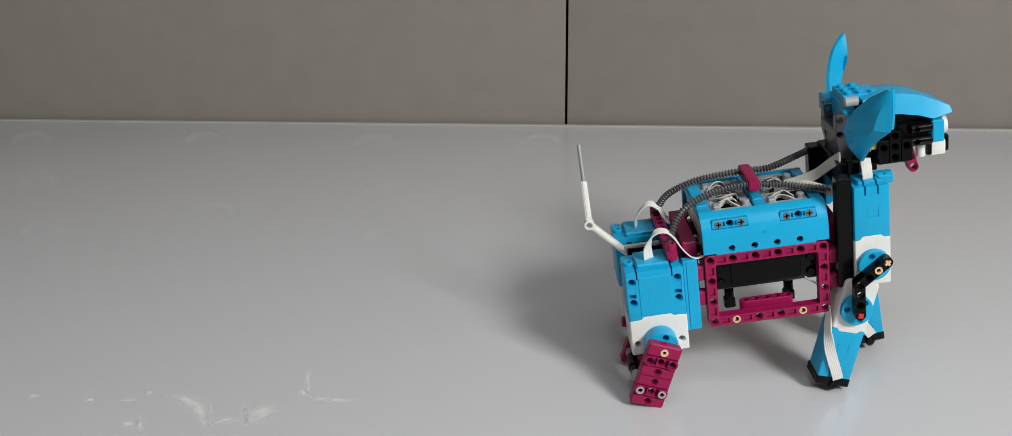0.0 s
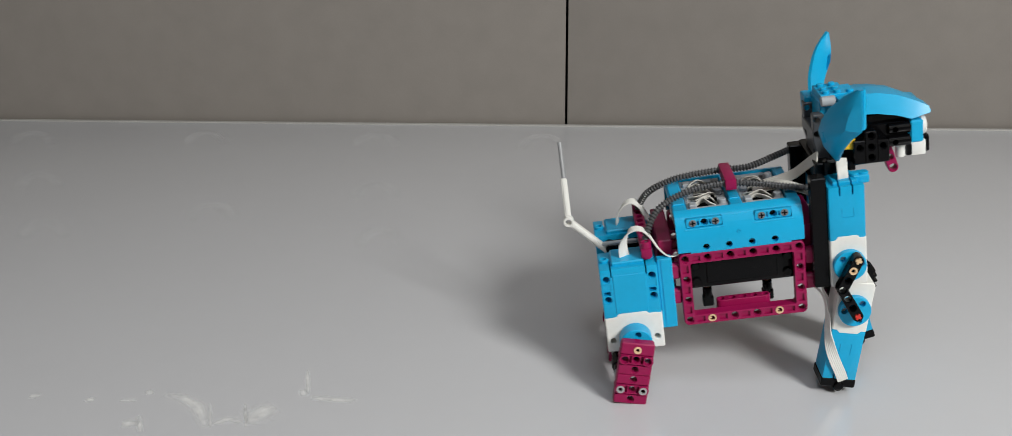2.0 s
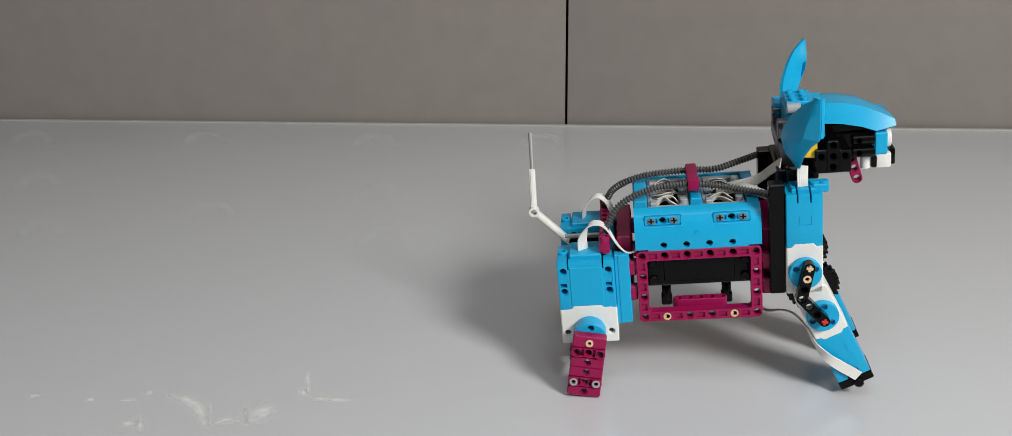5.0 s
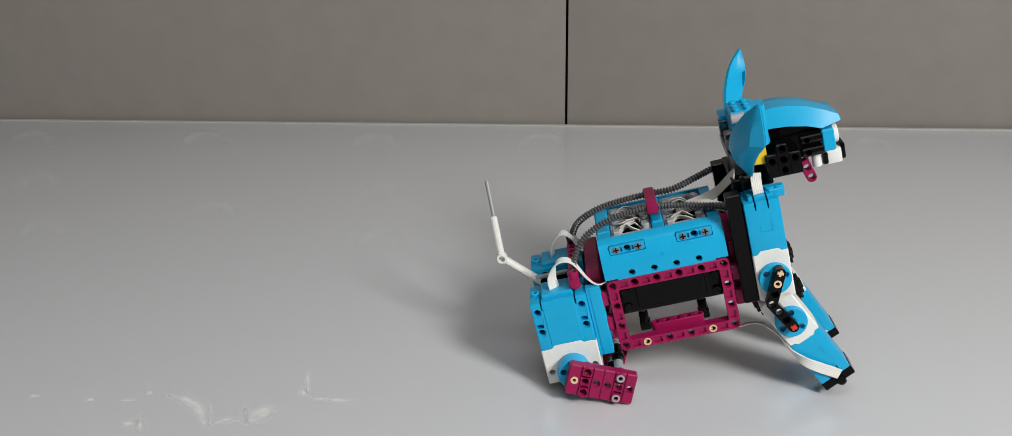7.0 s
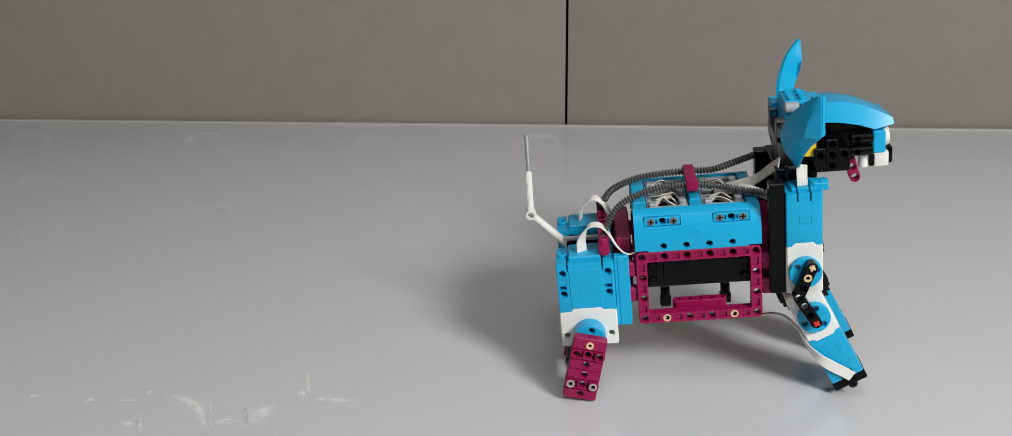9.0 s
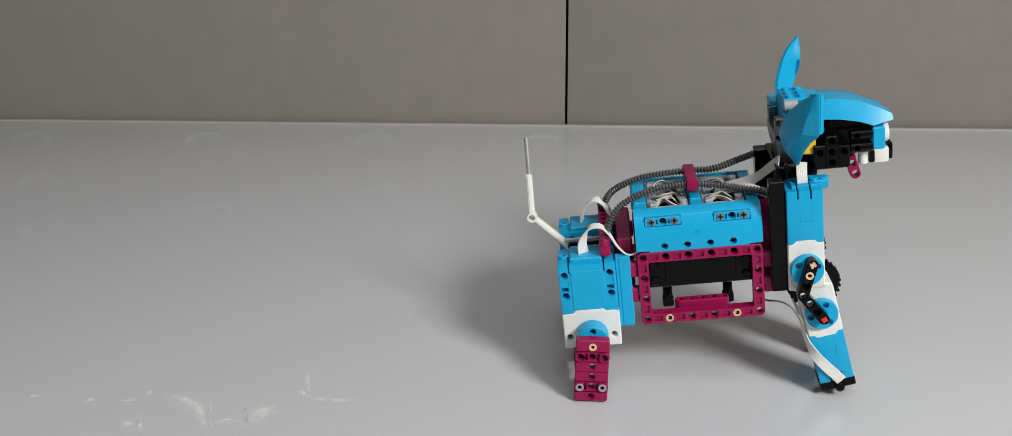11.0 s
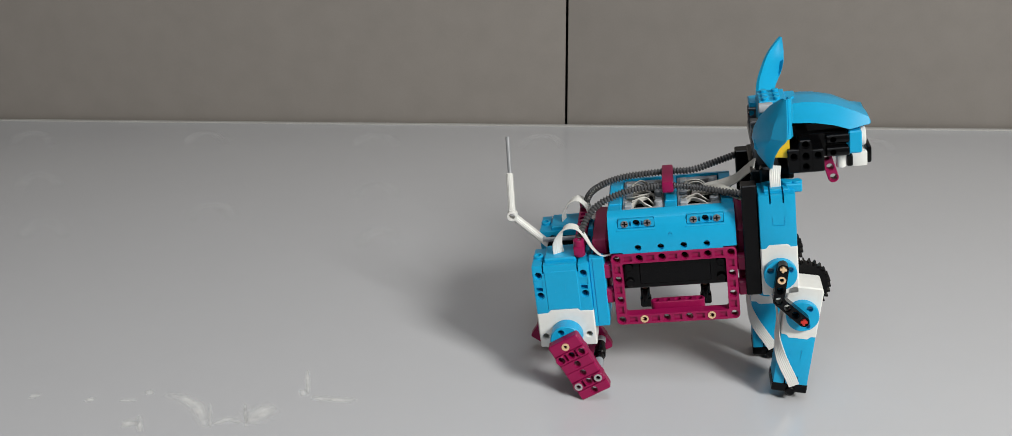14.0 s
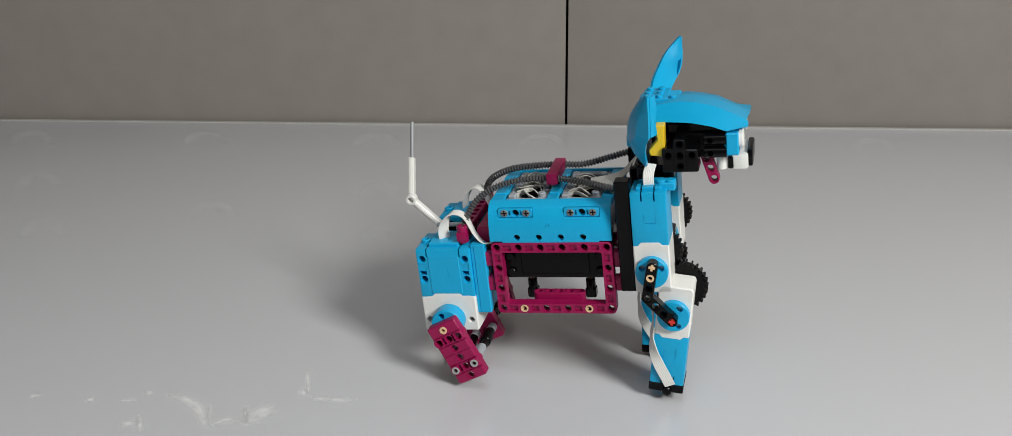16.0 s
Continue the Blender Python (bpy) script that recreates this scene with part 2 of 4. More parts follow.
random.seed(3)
# Table reflections painted as flat bright strokes, placed from the camera's view.
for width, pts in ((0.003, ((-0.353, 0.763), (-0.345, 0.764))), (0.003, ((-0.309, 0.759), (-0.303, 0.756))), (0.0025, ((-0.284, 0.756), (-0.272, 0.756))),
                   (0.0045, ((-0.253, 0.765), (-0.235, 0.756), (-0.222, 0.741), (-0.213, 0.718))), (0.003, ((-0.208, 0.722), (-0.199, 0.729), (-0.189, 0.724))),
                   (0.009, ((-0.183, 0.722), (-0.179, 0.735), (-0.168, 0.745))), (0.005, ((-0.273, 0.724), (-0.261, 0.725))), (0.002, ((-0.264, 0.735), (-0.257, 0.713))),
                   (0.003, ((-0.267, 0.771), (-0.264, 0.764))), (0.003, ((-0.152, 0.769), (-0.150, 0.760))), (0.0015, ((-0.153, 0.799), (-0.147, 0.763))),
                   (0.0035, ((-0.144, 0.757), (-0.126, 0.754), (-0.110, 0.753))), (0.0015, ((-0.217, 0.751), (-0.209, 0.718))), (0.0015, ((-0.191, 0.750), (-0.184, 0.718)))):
    stroke("glint", pts, width * 1.35, GLINT, "bright reflection painted on the tabletop")
# Pale arcs, stretched in depth to look round from the camera.
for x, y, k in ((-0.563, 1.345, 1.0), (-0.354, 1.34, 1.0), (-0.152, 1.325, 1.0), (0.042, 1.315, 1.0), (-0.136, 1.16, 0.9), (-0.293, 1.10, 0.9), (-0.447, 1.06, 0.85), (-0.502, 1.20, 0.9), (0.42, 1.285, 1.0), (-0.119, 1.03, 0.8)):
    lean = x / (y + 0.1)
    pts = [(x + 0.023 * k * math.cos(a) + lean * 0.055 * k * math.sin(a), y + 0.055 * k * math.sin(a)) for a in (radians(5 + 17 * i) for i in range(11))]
    stroke("arc_mark", pts, 0.010, MARK, "faint pale arc on the tabletop", 0.00006)

# ---------------------------------------------------------------- the robot dog
# Its space: modules of 8 mm, x ahead, y to its left, z up, from the near frame's upper rear hole.
dog = new("robot_dog")
tagged(dog, "walking robot dog of azure, magenta, white and black bricks on table", "robot")
WIDE = 11.0           # from the near frame to the far one


def beam_frame(y0, parent):
    """A rectangular frame, 11 by 7 modules, with holes in every other module."""
    bm = bmesh.new()
    prism(bm, rounded(-0.5, 10.5, -6.5, 0.5, 0.45), y0, y0 + 1, 0.05)
    cut = bmesh.new()
    prism(cut, rounded(0.45, 9.55, -5.55, -0.45, 0.2), y0 - 0.3, y0 + 1.3, 0)
    spots = [(x, z) for x in range(0, 11, 2) for z in (0, -6)] + [(x, z) for x in (0, 10) for z in (-2, -4)]
    join(cut, holes(spots, y0, y0 + 1))
    for z in (0, -6):
        for x in range(1, 10, 2):
            box(cut, x - 0.36, x + 0.36, y0 - 0.3, y0 + 0.18, z - 0.26, z + 0.26, 0)
            box(cut, x - 0.36, x + 0.36, y0 + 0.82, y0 + 1.3, z - 0.26, z + 0.26, 0)
    for x in (0, 10):
        for z in (-1, -3, -5):
            box(cut, x - 0.26, x + 0.26, y0 - 0.3, y0 + 0.18, z - 0.36, z + 0.36, 0)
    f = part("side_frame", bm, MAGENTA, parent, "magenta rectangular frame with round holes", cut)
    for x in (2, 8):
        bm = bmesh.new()
        ring(bm, x, y0 + 0.06, -6, "y", 0.36, 0.23, 0.2)
        box(bm, x - 0.33, x - 0.05, y0 + 0.03, y0 + 0.15, -6.06, -5.94, 0)
        part("axle_pin", bm, TAN, f, "tan pin in the frame")
    return f


beam_frame(0.0, dog)
beam_frame(WIDE - 1, dog)


for y in (1.6, 9.4):
    bm = bmesh.new()
    p = bmesh.new()
    prism(p, arc(7.0, y, 0.48, -90, 90, 6) + arc(3.1, y, 0.48, 90, 270, 6), -0.48, 0.48, 0.05)
    bmesh.ops.transform(p, matrix=Matrix(((1, 0, 0, 0), (0, 0, 1, 0), (0, 1, 0, -5.45 * U), (0, 0, 0, 1))), verts=p.verts)
    bmesh.ops.recalc_face_normals(p, faces=p.faces)
    join(bm, p)
    cut = bmesh.new()
    for x in (3.1, 4.07, 5.05, 6.03, 7.0):
        cyl(cut, x, y, -5.45, "z", 0.3, 1.6, 14, 0)
    part("cross_beam", bm, MAGENTA, dog, "short magenta beam with holes", cut)

# connectors between the frames and the motors
for y0 in (0.25, 9.75):
    for x0, x1 in ((-2.5, -0.52), (10.52, 12.4)):
        for z in (-1.15, -3.6):
            bm = bmesh.new()
            box(bm, x0, x1, y0, y0 + 1.0, z - 0.75, z + 0.6, 0.12)
            cyl(bm, (x0 + x1) / 2, y0 + 0.5, z + 0.2, "x", 0.52, x1 - x0, 16, 0.03)
            part("connector", bm, MAGENTA, dog)
for x0, x1 in ((-2.1, -0.85), (10.75, 12.1)):
    bm = bmesh.new()
    box(bm, x0, x1, 1.6, 9.4, -4.3, 1.4, 0.1)
    for k in range(4):
        box(bm, x0 - 0.06, x1 + 0.06, 2 + 1.9 * k, 3.2 + 1.9 * k, -4.0, 1.2, 0.08)
    part("bulkhead", bm, MAGENTA, dog, "dark magenta cross wall between the motors")

# hub: black battery half below, white half above
bm = bmesh.new()
box(bm, 0.15, 9.85, 1.05, 9.95, -3.45, 0.6, 0.3, seg=3)
for x in (0.95, 9.1):
    for z in (-1.2, -2.75):
        cyl(bm, x, 0.95, z, "y", 0.4, 0.35, 16, 0.06)
box(bm, 1.9, 8.2, 0.98, 1.2, -3.0, -0.2, 0.06)
hub = part("hub", bm, BLACK, dog, "black battery box of the control hub")
bm = bmesh.new()
box(bm, -0.2, 10.2, 1.0, 10.0, 0.62, 2.9, 0.25, seg=2)
part("hub_cover", bm, WHITE, hub, "white upper shell of the hub")
# Black sheet added over the white cover so the cable gaps read dark.
bm = bmesh.new()
box(bm, 0.9, 9.3, 1.8, 9.2, 2.85, 3.0, 0.04)
part("gap_backing", bm, BLACK, hub, "black sheet added to darken the gaps under the cables")
for x in (2.1, 7.6):
    bm = bmesh.new()
    cyl(bm, x, 3.6, -4.0, "z", 0.26, 1.8, 12, 0.02)
    part("axle", bm, BROWN, hub, "brown axle")
    bm = bmesh.new()
    cyl(bm, x, 3.6, -5.3, "z", 0.44, 1.3, 14, 0.05)
    box(bm, x - 0.5, x + 0.5, 3.2, 4.1, -6.5, -5.5, 0.12)
    part("cable_plug", bm, BLACK, hub, "black cable plug")


def side_cover(near):
    """A curved side panel of the back, with holes and axle ends."""
    f = (lambda y: y) if near else (lambda y: WIDE - y)
    outer = [(0.02, 0.65), (0.05, 1.6), (0.16, 2.4), (0.38, 3.05), (0.70, 3.55), (1.10, 3.88), (1.75, 4.02)]
    inner = [(1.75, 3.55), (1.25, 3.45), (1.0, 3.2), (0.80, 2.8), (0.62, 2.2), (0.55, 1.5), (0.55, 0.65)]
    bm = bmesh.new()
    pts = outer + inner
    ends = [[bm.verts.new((x * U, f(y) * U, z * U)) for y, z in pts] for x in (-0.5, 10.55)]
    n = len(pts)
    for i in range(n):
        bm.faces.new((ends[0][i], ends[0][(i + 1) % n], ends[1][(i + 1) % n], ends[1][i]))
    bm.faces.new(ends[0])
    bm.faces.new(ends[1][::-1])
    bmesh.ops.recalc_face_normals(bm, faces=bm.faces)
    ya, yb = sorted((f(-0.2), f(1.2)))
    low = bmesh.new()
    box(low, 0.6, 9.4, *sorted((f(0.03), f(0.5))), 0.48, 0.9, 0.05)
    join(bm, low)
    cut = holes([(x, 1.0) for x in (2, 4, 6, 8)], ya, yb, 0.3, 0.3)
    for x in (2, 8):
        prism(cut, rounded(x - 1.62, x + 1.62, 2.78, 3.62, 0.14), *sorted((f(-0.5), f(1.6))), 0)
    cover = part("side_cover", bm, BLUE, dog, "curved azure side panel of the back", cut)
    for x in (2, 8):
        bm = bmesh.new()
        prism(bm, rounded(x - 1.58, x + 1.58, 2.81, 3.59, 0.12), *sorted((f(0.42), f(1.2))), 0.03)
        box(bm, x - 1.75, x + 1.75, *sorted((f(0.22), f(0.5))), 2.60, 2.72, 0.03)
        c = holes([(x, 3.2)], *sorted((f(0.42), f(1.2))), 0.3, 0.37)
        for s in (-0.52, 0.52):
            box(c, x + s - 0.08, x + s + 0.08, *sorted((f(0.3), f(0.7))), 2.98, 3.42, 0)
        part("beam", bm, BLUE, cover, "", c)
        # Dark backing block, no axle: added so the hole reads dark.
        bm = bmesh.new()
        box(bm, x - 0.45, x + 0.45, *sorted((f(1.0), f(1.3))), 2.75, 3.6, 0.02)
        part("axle", bm, BLACK, cover)
        for s in (-1, 1):
            bm = bmesh.new()
            cyl(bm, x + s, f(0.50), 3.2, "y", 0.335, 0.28, 18, 0.03)
            c = bmesh.new()
            yy = f(0.34)
            box(c, x + s - 0.25, x + s + 0.25, yy - 0.12, yy + 0.12, 3.13, 3.27, 0)
            box(c, x + s - 0.07, x + s + 0.07, yy - 0.13, yy + 0.13, 2.95, 3.45, 0)
            e = part("axle_end", bm, MGREY, cover, "grey axle end with a cross slot", c)
            # Black cross fills the slot so that it reads dark.
            bm = bmesh.new()
            yy = f(0.46)
            box(bm, x + s - 0.26, x + s + 0.26, yy - 0.06, yy + 0.06, 3.12, 3.28, 0)
            box(bm, x + s - 0.08, x + s + 0.08, yy - 0.062, yy + 0.062, 2.94, 3.46, 0)
            part("axle", bm, BLACK, cover)
    bm = bmesh.new()
    ring(bm, 4.95, f(0.10), 2.1, "y", 0.19, 0.14, 0.06, 14)
    part("mould_mark", bm, BLUE, cover)


side_cover(True)
side_cover(False)
bm = bmesh.new()
for x0, x1 in ((-0.5, 0.75), (4.55, 5.65), (9.5, 10.55)):
    box(bm, x0, x1, 1.7, 9.3, 3.3, 4.0, 0.08)
    box(bm, x0 + 0.1, x1 - 0.1, 3.0, 8.0, 3.95, 4.12, 0.05)
part("top_frame", bm, BLUE, dog, "azure cross bars over the hub")
for x0 in (0.8, 5.7):
    bm = bmesh.new()
    cut = bmesh.new()
    box(bm, x0, x0 + 3.7, 1.75, 9.25, 2.9, 3.8, 0.06)
    box(cut, x0 + 0.85, x0 + 2.9, 2.6, 8.4, 2.0, 4.5, 0)
    for k in range(8):
        for x in (x0 + 0.48, x0 + 3.22):
            cyl(cut, x, 2.0 + k, 3.5, "z", 0.29, 1.4, 12, 0)
    part("tray_frame", bm, GREY, dog, "light grey frame with holes", cut)
    for k in range(3):
        bm = bmesh.new()
        box(bm, x0 + 0.2, x0 + 0.9, 2.3 + 2.6 * k, 3.2 + 2.6 * k, 3.7, 4.15, 0.1)
        cyl(bm, x0 + 3.2, 3.0 + 2.4 * k, 3.95, "z", 0.36, 0.5, 14, 0.06)
        part("grey_pin", bm, GREY, dog)

# loose cables in the trays
random.seed(5)
for x0 in (1.0, 5.9):
    for k in range(7):
        y = 2.5 + 0.8 * k
        rise = random.uniform(0.1, 0.45)
        pts = [(x0 + random.uniform(0.2, 0.6), y, 2.95), (x0 + random.uniform(0.2, 0.7), y + random.uniform(0.1, 0.6), 3.5 + rise * 0.6),
               (x0 + random.uniform(0.9, 1.5), y + random.uniform(-0.3, 0.8), 3.85 + rise), (x0 + random.uniform(1.8, 2.4), y + random.uniform(-0.3, 0.9), 3.75 + rise * 0.7), (x0 + random.uniform(2.5, 3.0), y + 0.5, 3.0)]
        part("cable", ribbon(pts, random.uniform(0.5, 0.8), (random.uniform(-0.3, 0.3), 1, random.uniform(-1.4, -0.4)), 6, 0.06), SHADED_RIBBON, dog, "white ribbon cable, greyed for shade, folded into the back")
    bm = bmesh.new()
    box(bm, x0 + 0.8, x0 + 2.6, 4.0, 5.2, 3.0, 3.9, 0.1)
    part("cable_plug", bm, BLACK, dog)


# ---- rear motors
def rear_motor(near):
    f = (lambda y: y) if near else (lambda y: WIDE - y)
    s = lambda a, b: sorted((f(a), f(b)))
    bm = bmesh.new()
    box(bm, -7.62, -2.48, *s(-0.3, 3.6), -4.9, 0.05, 0.16, seg=2)
    box(bm, -6.55, -3.55, *s(-0.36, 3.3), -4.4, -0.55, 0.08)
    box(bm, -6.5, -3.6, *s(0.3, 3.3), -0.2, 0.42, 0.12)
    cyl(bm, -7.1, f(1.6), 0.05, "z", 0.46, 0.5, 16, 0.06)
    cyl(bm, -3.0, f(1.6), 0.05, "z", 0.46, 0.5, 16, 0.06)
    cut = holes([(-7.1, -0.95), (-7.1, -2.95), (-3.05, -0.95), (-3.05, -2.95)], *s(-0.3, 3.6), 0.30, 0.385)
    for x in (-7.1, -3.05):
        box(cut, x - 0.3, x + 0.3, *s(-0.5, 0.25), -2.5, -2.1, 0)
        box(cut, x - 0.36, x + 0.36, *s(-0.5, -0.24), -2.05, -1.4, 0)
        cyl(cut, x, f(1.6), 0.1, "z", 0.27, 1.6, 14, 0)
    for x in (-6.62, -3.50):
        box(cut, x - 0.07, x + 0.07, *s(-0.5, 1.4), -0.75, 0.6, 0)
    box(cut, -6.9, -3.2, *s(-0.6, -0.33), -0.62, -0.54, 0)
    for a in ((-5.7, -5.64, -2.9, -1.8), (-4.75, -4.69, -2.9, -1.8)):
        box(cut, a[0], a[1], *s(-0.6, -0.335), a[2], a[3], 0)
    m = part("rear_motor", bm, BLUE, dog, "azure and white motor block of a hind leg", cut)
    bm = bmesh.new()
    prism(bm, [(-7.64, -8.15), (-2.46, -8.15), (-2.46, -4.62), (-3.0, -4.52), (-3.6, -4.55), (-3.85, -4.32), (-6.35, -4.32), (-6.6, -4.60), (-7.64, -4.66)], *s(-0.33, 3.55), 0.1)
    cut = holes([(-7.07, -7.05), (-3.08, -7.05)], *s(-0.33, 3.55), 0.28, 0.33, 0.1)
    part("casing", bm, WHITE, m, "white gear casing", cut)
    bm = bmesh.new()
    box(bm, -2.47, -1.15, *s(0.05, 1.0), -6.5, 0.3, 0.07)
    box(bm, -1.5, -1.1, *s(0.4, 3.4), -6.2, -0.2, 0.07)
    cut = bmesh.new()
    box(cut, -2.2, -2.12, *s(-0.2, 0.12), -6.8, 0.6, 0)
    part("beam", bm, BLUE, m, "", cut)


rear_motor(True)
rear_motor(False)
bm = bmesh.new()
box(bm, -3.72, -2.76, 0.3, 10.7, 0.55, 1.35, 0.12, seg=2)
for y in (0.85, 10.15):
    cyl(bm, -3.24, y, 1.1, "z", 0.5, 1.6, 18, 0.07)
cut = bmesh.new()
for k in range(1, 9):
    cyl(cut, -3.24, 1.0 + k, 1.0, "z", 0.3, 1.5, 12, 0)
for y in (0.85, 10.15):
    cyl(cut, -3.24, y, 1.6, "z", 0.27, 1.4, 12, 0)
part("tail_beam", bm, MAGENTA, dog, "magenta cross beam over the hind motors", cut)

# tail
bm = bmesh.new()
cyl(bm, -6.3, 6.3, -0.6, "y", 0.42, 1.6, 14, 0.05)
box(bm, -6.6, -3.0, 5.7, 6.9, -0.9, -0.2, 0.1)
tail = part("tail_bracket", bm, BLACK, dog, "black tail bracket")
bm = bmesh.new()
JOINT = Vector((-9.85, 6.8, 2.25))
R2 = Matrix.Translation(JOINT) @ Matrix.Rotation(radians(136), 4, "Y")
UPT = Matrix.Translation(JOINT) @ Matrix.Rotation(radians(-24), 4, "X")
box(bm, -0.3, 0.32, -0.35, 0.35, 0.3, 4.0, 0.1, UPT)
box(bm, -0.12, 0.14, -0.42, -0.33, 0.5, 3.95, 0.02, UPT)
box(bm, -0.3, 0.3, -0.35, 0.35, 0.3, 4.75, 0.1, R2)
box(bm, -0.12, 0.12, -0.42, -0.33, 0.5, 4.6, 0.02, R2)
cyl(bm, *JOINT, "y", 0.5, 0.8, 20, 0.05)
part("tail", bm, WHITE, tail, "bent white tail beam", holes([(-9.85, 2.25)], 6.4, 7.2, 0.3, 0.3))
bm = bmesh.new()
cyl(bm, 0.05, 0.0, 5.7, "z", 0.2, 3.5, 12, 0.03, m=UPT)
part("tail_rod", bm, STEEL, tail, "thin grey rod at the tip of the tail")
bm = bmesh.new()
cyl(bm, -5.2, 5.0, 0.3, "x", 0.2, 3.6, 14, 0.04)
part("tail_axle", bm, GREY, tail)

# hoses over the back, with their clip
part("hose", hose([(-3.2, 0.9, 1.3), (-3.1, 1.6, 2), (-2.2, 2.5, 3.5), (-0.9, 3.1, 4.4), (1.2, 3.5, 5.05), (3.2, 3.7, 5.25), (5, 3.7, 5.25), (7.5, 3.6, 4.9), (9.6, 3, 4.6), (11.5, 2.3, 4.45)]), HOSE, dog, "ribbed grey hose arching over the back")
part("hose", hose([(-3.2, 10.1, 1.3), (-3.1, 9.5, 1.8), (-2.4, 8.6, 3.2), (-1.2, 7.9, 4.2), (0.6, 7.5, 4.9), (3, 7.3, 5.2), (5, 7.3, 5.25), (7.2, 7.4, 5.2), (9.4, 8.2, 5.5), (11.6, 9.2, 5.8)]), HOSE, dog, "ribbed grey hose arching over the back")
bm = bmesh.new()
box(bm, 4.45, 5.45, 3.2, 7.8, 4.75, 5.75, 0.14, seg=2)
part("hose_clip", bm, MAGENTA, dog, "magenta clip across the two hoses")
bm = bmesh.new()
box(bm, 4.75, 5.2, 5.0, 6.2, 3.9, 4.8, 0.05)
part("clip_post", bm, BLACK, dog)

# ribbon loops behind the hub
part("cable", ribbon([(-5.2, 1.5, 0.2), (-5.2, 1.5, 1.5), (-4.5, 1.6, 2.7), (-3.6, 1.7, 2.8), (-2.9, 1.6, 2.2), (-2.1, 1.1, 0.9), (-1.3, 0.9, 0.15), (-0.4, 1.2, 0.1)], 1.1, [(0.9, 0.5, 0), (0.7, 0.7, 0.1), (0.25, 1, 0.1), (0.1, 1, -0.1), (0.1, 1, -0.35), (0.05, 1, -0.4), (0.05, 1, -0.4)], 6, 0.07), RIBBON, dog, "white ribbon cable looping from a hind motor")
part("cable", ribbon([(-5.3, 9.2, 0.2), (-5.2, 9.2, 1.2), (-4.6, 9.1, 2.2), (-3.8, 9.0, 2.6), (-3.0, 8.8, 2.1), (-2.4, 8.5, 0.9), (-1.4, 8.3, 0.6)], 1.1, (0.3, 1, 0.1), 6, 0.07), RIBBON, dog, "white ribbon cable looping from a hind motor")

# ---- shoulders
FRONT = 8.7            # from one shoulder to the other


def gear(bm, x, y, z, r, n, w):
    o = []
    for k in range(n):
        for q, rr in ((0.0, r - 0.28), (0.28, r - 0.28), (0.42, r), (0.68, r), (0.82, r - 0.28)):
            a = 2 * math.pi * (k + q) / n
            o.append((x + rr * math.cos(a), z + rr * math.sin(a)))
    prism(bm, o, y, y + w, 0)


def shoulder(dy):
    y0, y1 = -0.9 + dy, 2.4 + dy
    bm = bmesh.new()
    box(bm, 12.52, 15.62, y0, y1, 0.0, 5.45, 0.15, seg=2)
    box(bm, 13.0, 15.2, y0 + 0.5, y1 - 0.3, 5.2, 5.75, 0.1)
    cut = bmesh.new()
    for x in (13.5, 14.6):
        box(cut, x - 0.07, x + 0.07, y0 - 0.3, y0 + 1.4, 4.65, 6.2, 0)
    for a in ((13.6, 13.65, 2.6, 3.4), (14.6, 14.65, 2.6, 3.4)):
        box(cut, a[0], a[1], y0 - 0.2, y0 + 0.04, a[2], a[3], 0)
    box(cut, 13.6, 14.65, y0 - 0.2, y0 + 0.04, 2.6, 2.65, 0)
    m = part("shoulder_motor", bm, BLUE, dog, "azure and white upright motor of a foreleg", cut)
    bm = bmesh.new()
    prism(bm, [(12.5, -3.9), (15.64, -3.9), (15.64, 0.66), (15.1, 0.66), (14.85, 0.92), (13.2, 0.92), (12.95, 0.62), (12.5, 0.55)], y0 - 0.03, y1, 0.1)
    part("casing", bm, WHITE, m, "white gear casing")
    bm = bmesh.new()
    box(bm, 11.15, 12.48, y0 + 0.35, y0 + 1.7, -4.0, 6.3, 0.1)
    part("upright_beam", bm, BLACK, m, "black upright beam")
    bm = bmesh.new()
    gear(bm, 14.15, y1 + 0.03, -1.3, 2.25, 28, 0.7)
    part("gear", bm, BLACK, m, "black toothed gear behind the shoulder")
    bm = bmesh.new()
    for x in (15.1, 15.9):
        cyl(bm, x, y0 + 1.6, 5.6, "z", 0.45, 0.9, 16, 0.06)
    box(bm, 14.9, 16.3, y0 + 1.0, y0 + 2.4, 5.15, 5.9, 0.1)
    part("corner_brick", bm, BLUE, m, "azure corner brick")
    bm = ribbon([(14.1, y0 + 1.2, 5.3), (14.08, y0 + 1.15, 6.0), (14.1, y0 + 1.45, 6.7), (14.25, y0 + 2.3, 7.2)], 0.95, (1, 0.15, 0), 6, 0.07)
    part("cable", bm, RIBBON, m, "white ribbon cable of a shoulder motor")
    return m


shoulder(0.0)
shoulder(FRONT + 0.2)
part("cable", ribbon([(12.6, 3.2, 6.9), (11.8, 4.2, 5.9), (10.9, 5.0, 4.9), (9.6, 5.2, 4.4), (8.2, 5.0, 4.2)], 1.3, (0.1, 0.9, 0.4), 6, 0.07), SHADED_RIBBON, dog, "white ribbon cable, greyed for shade, running to the neck")
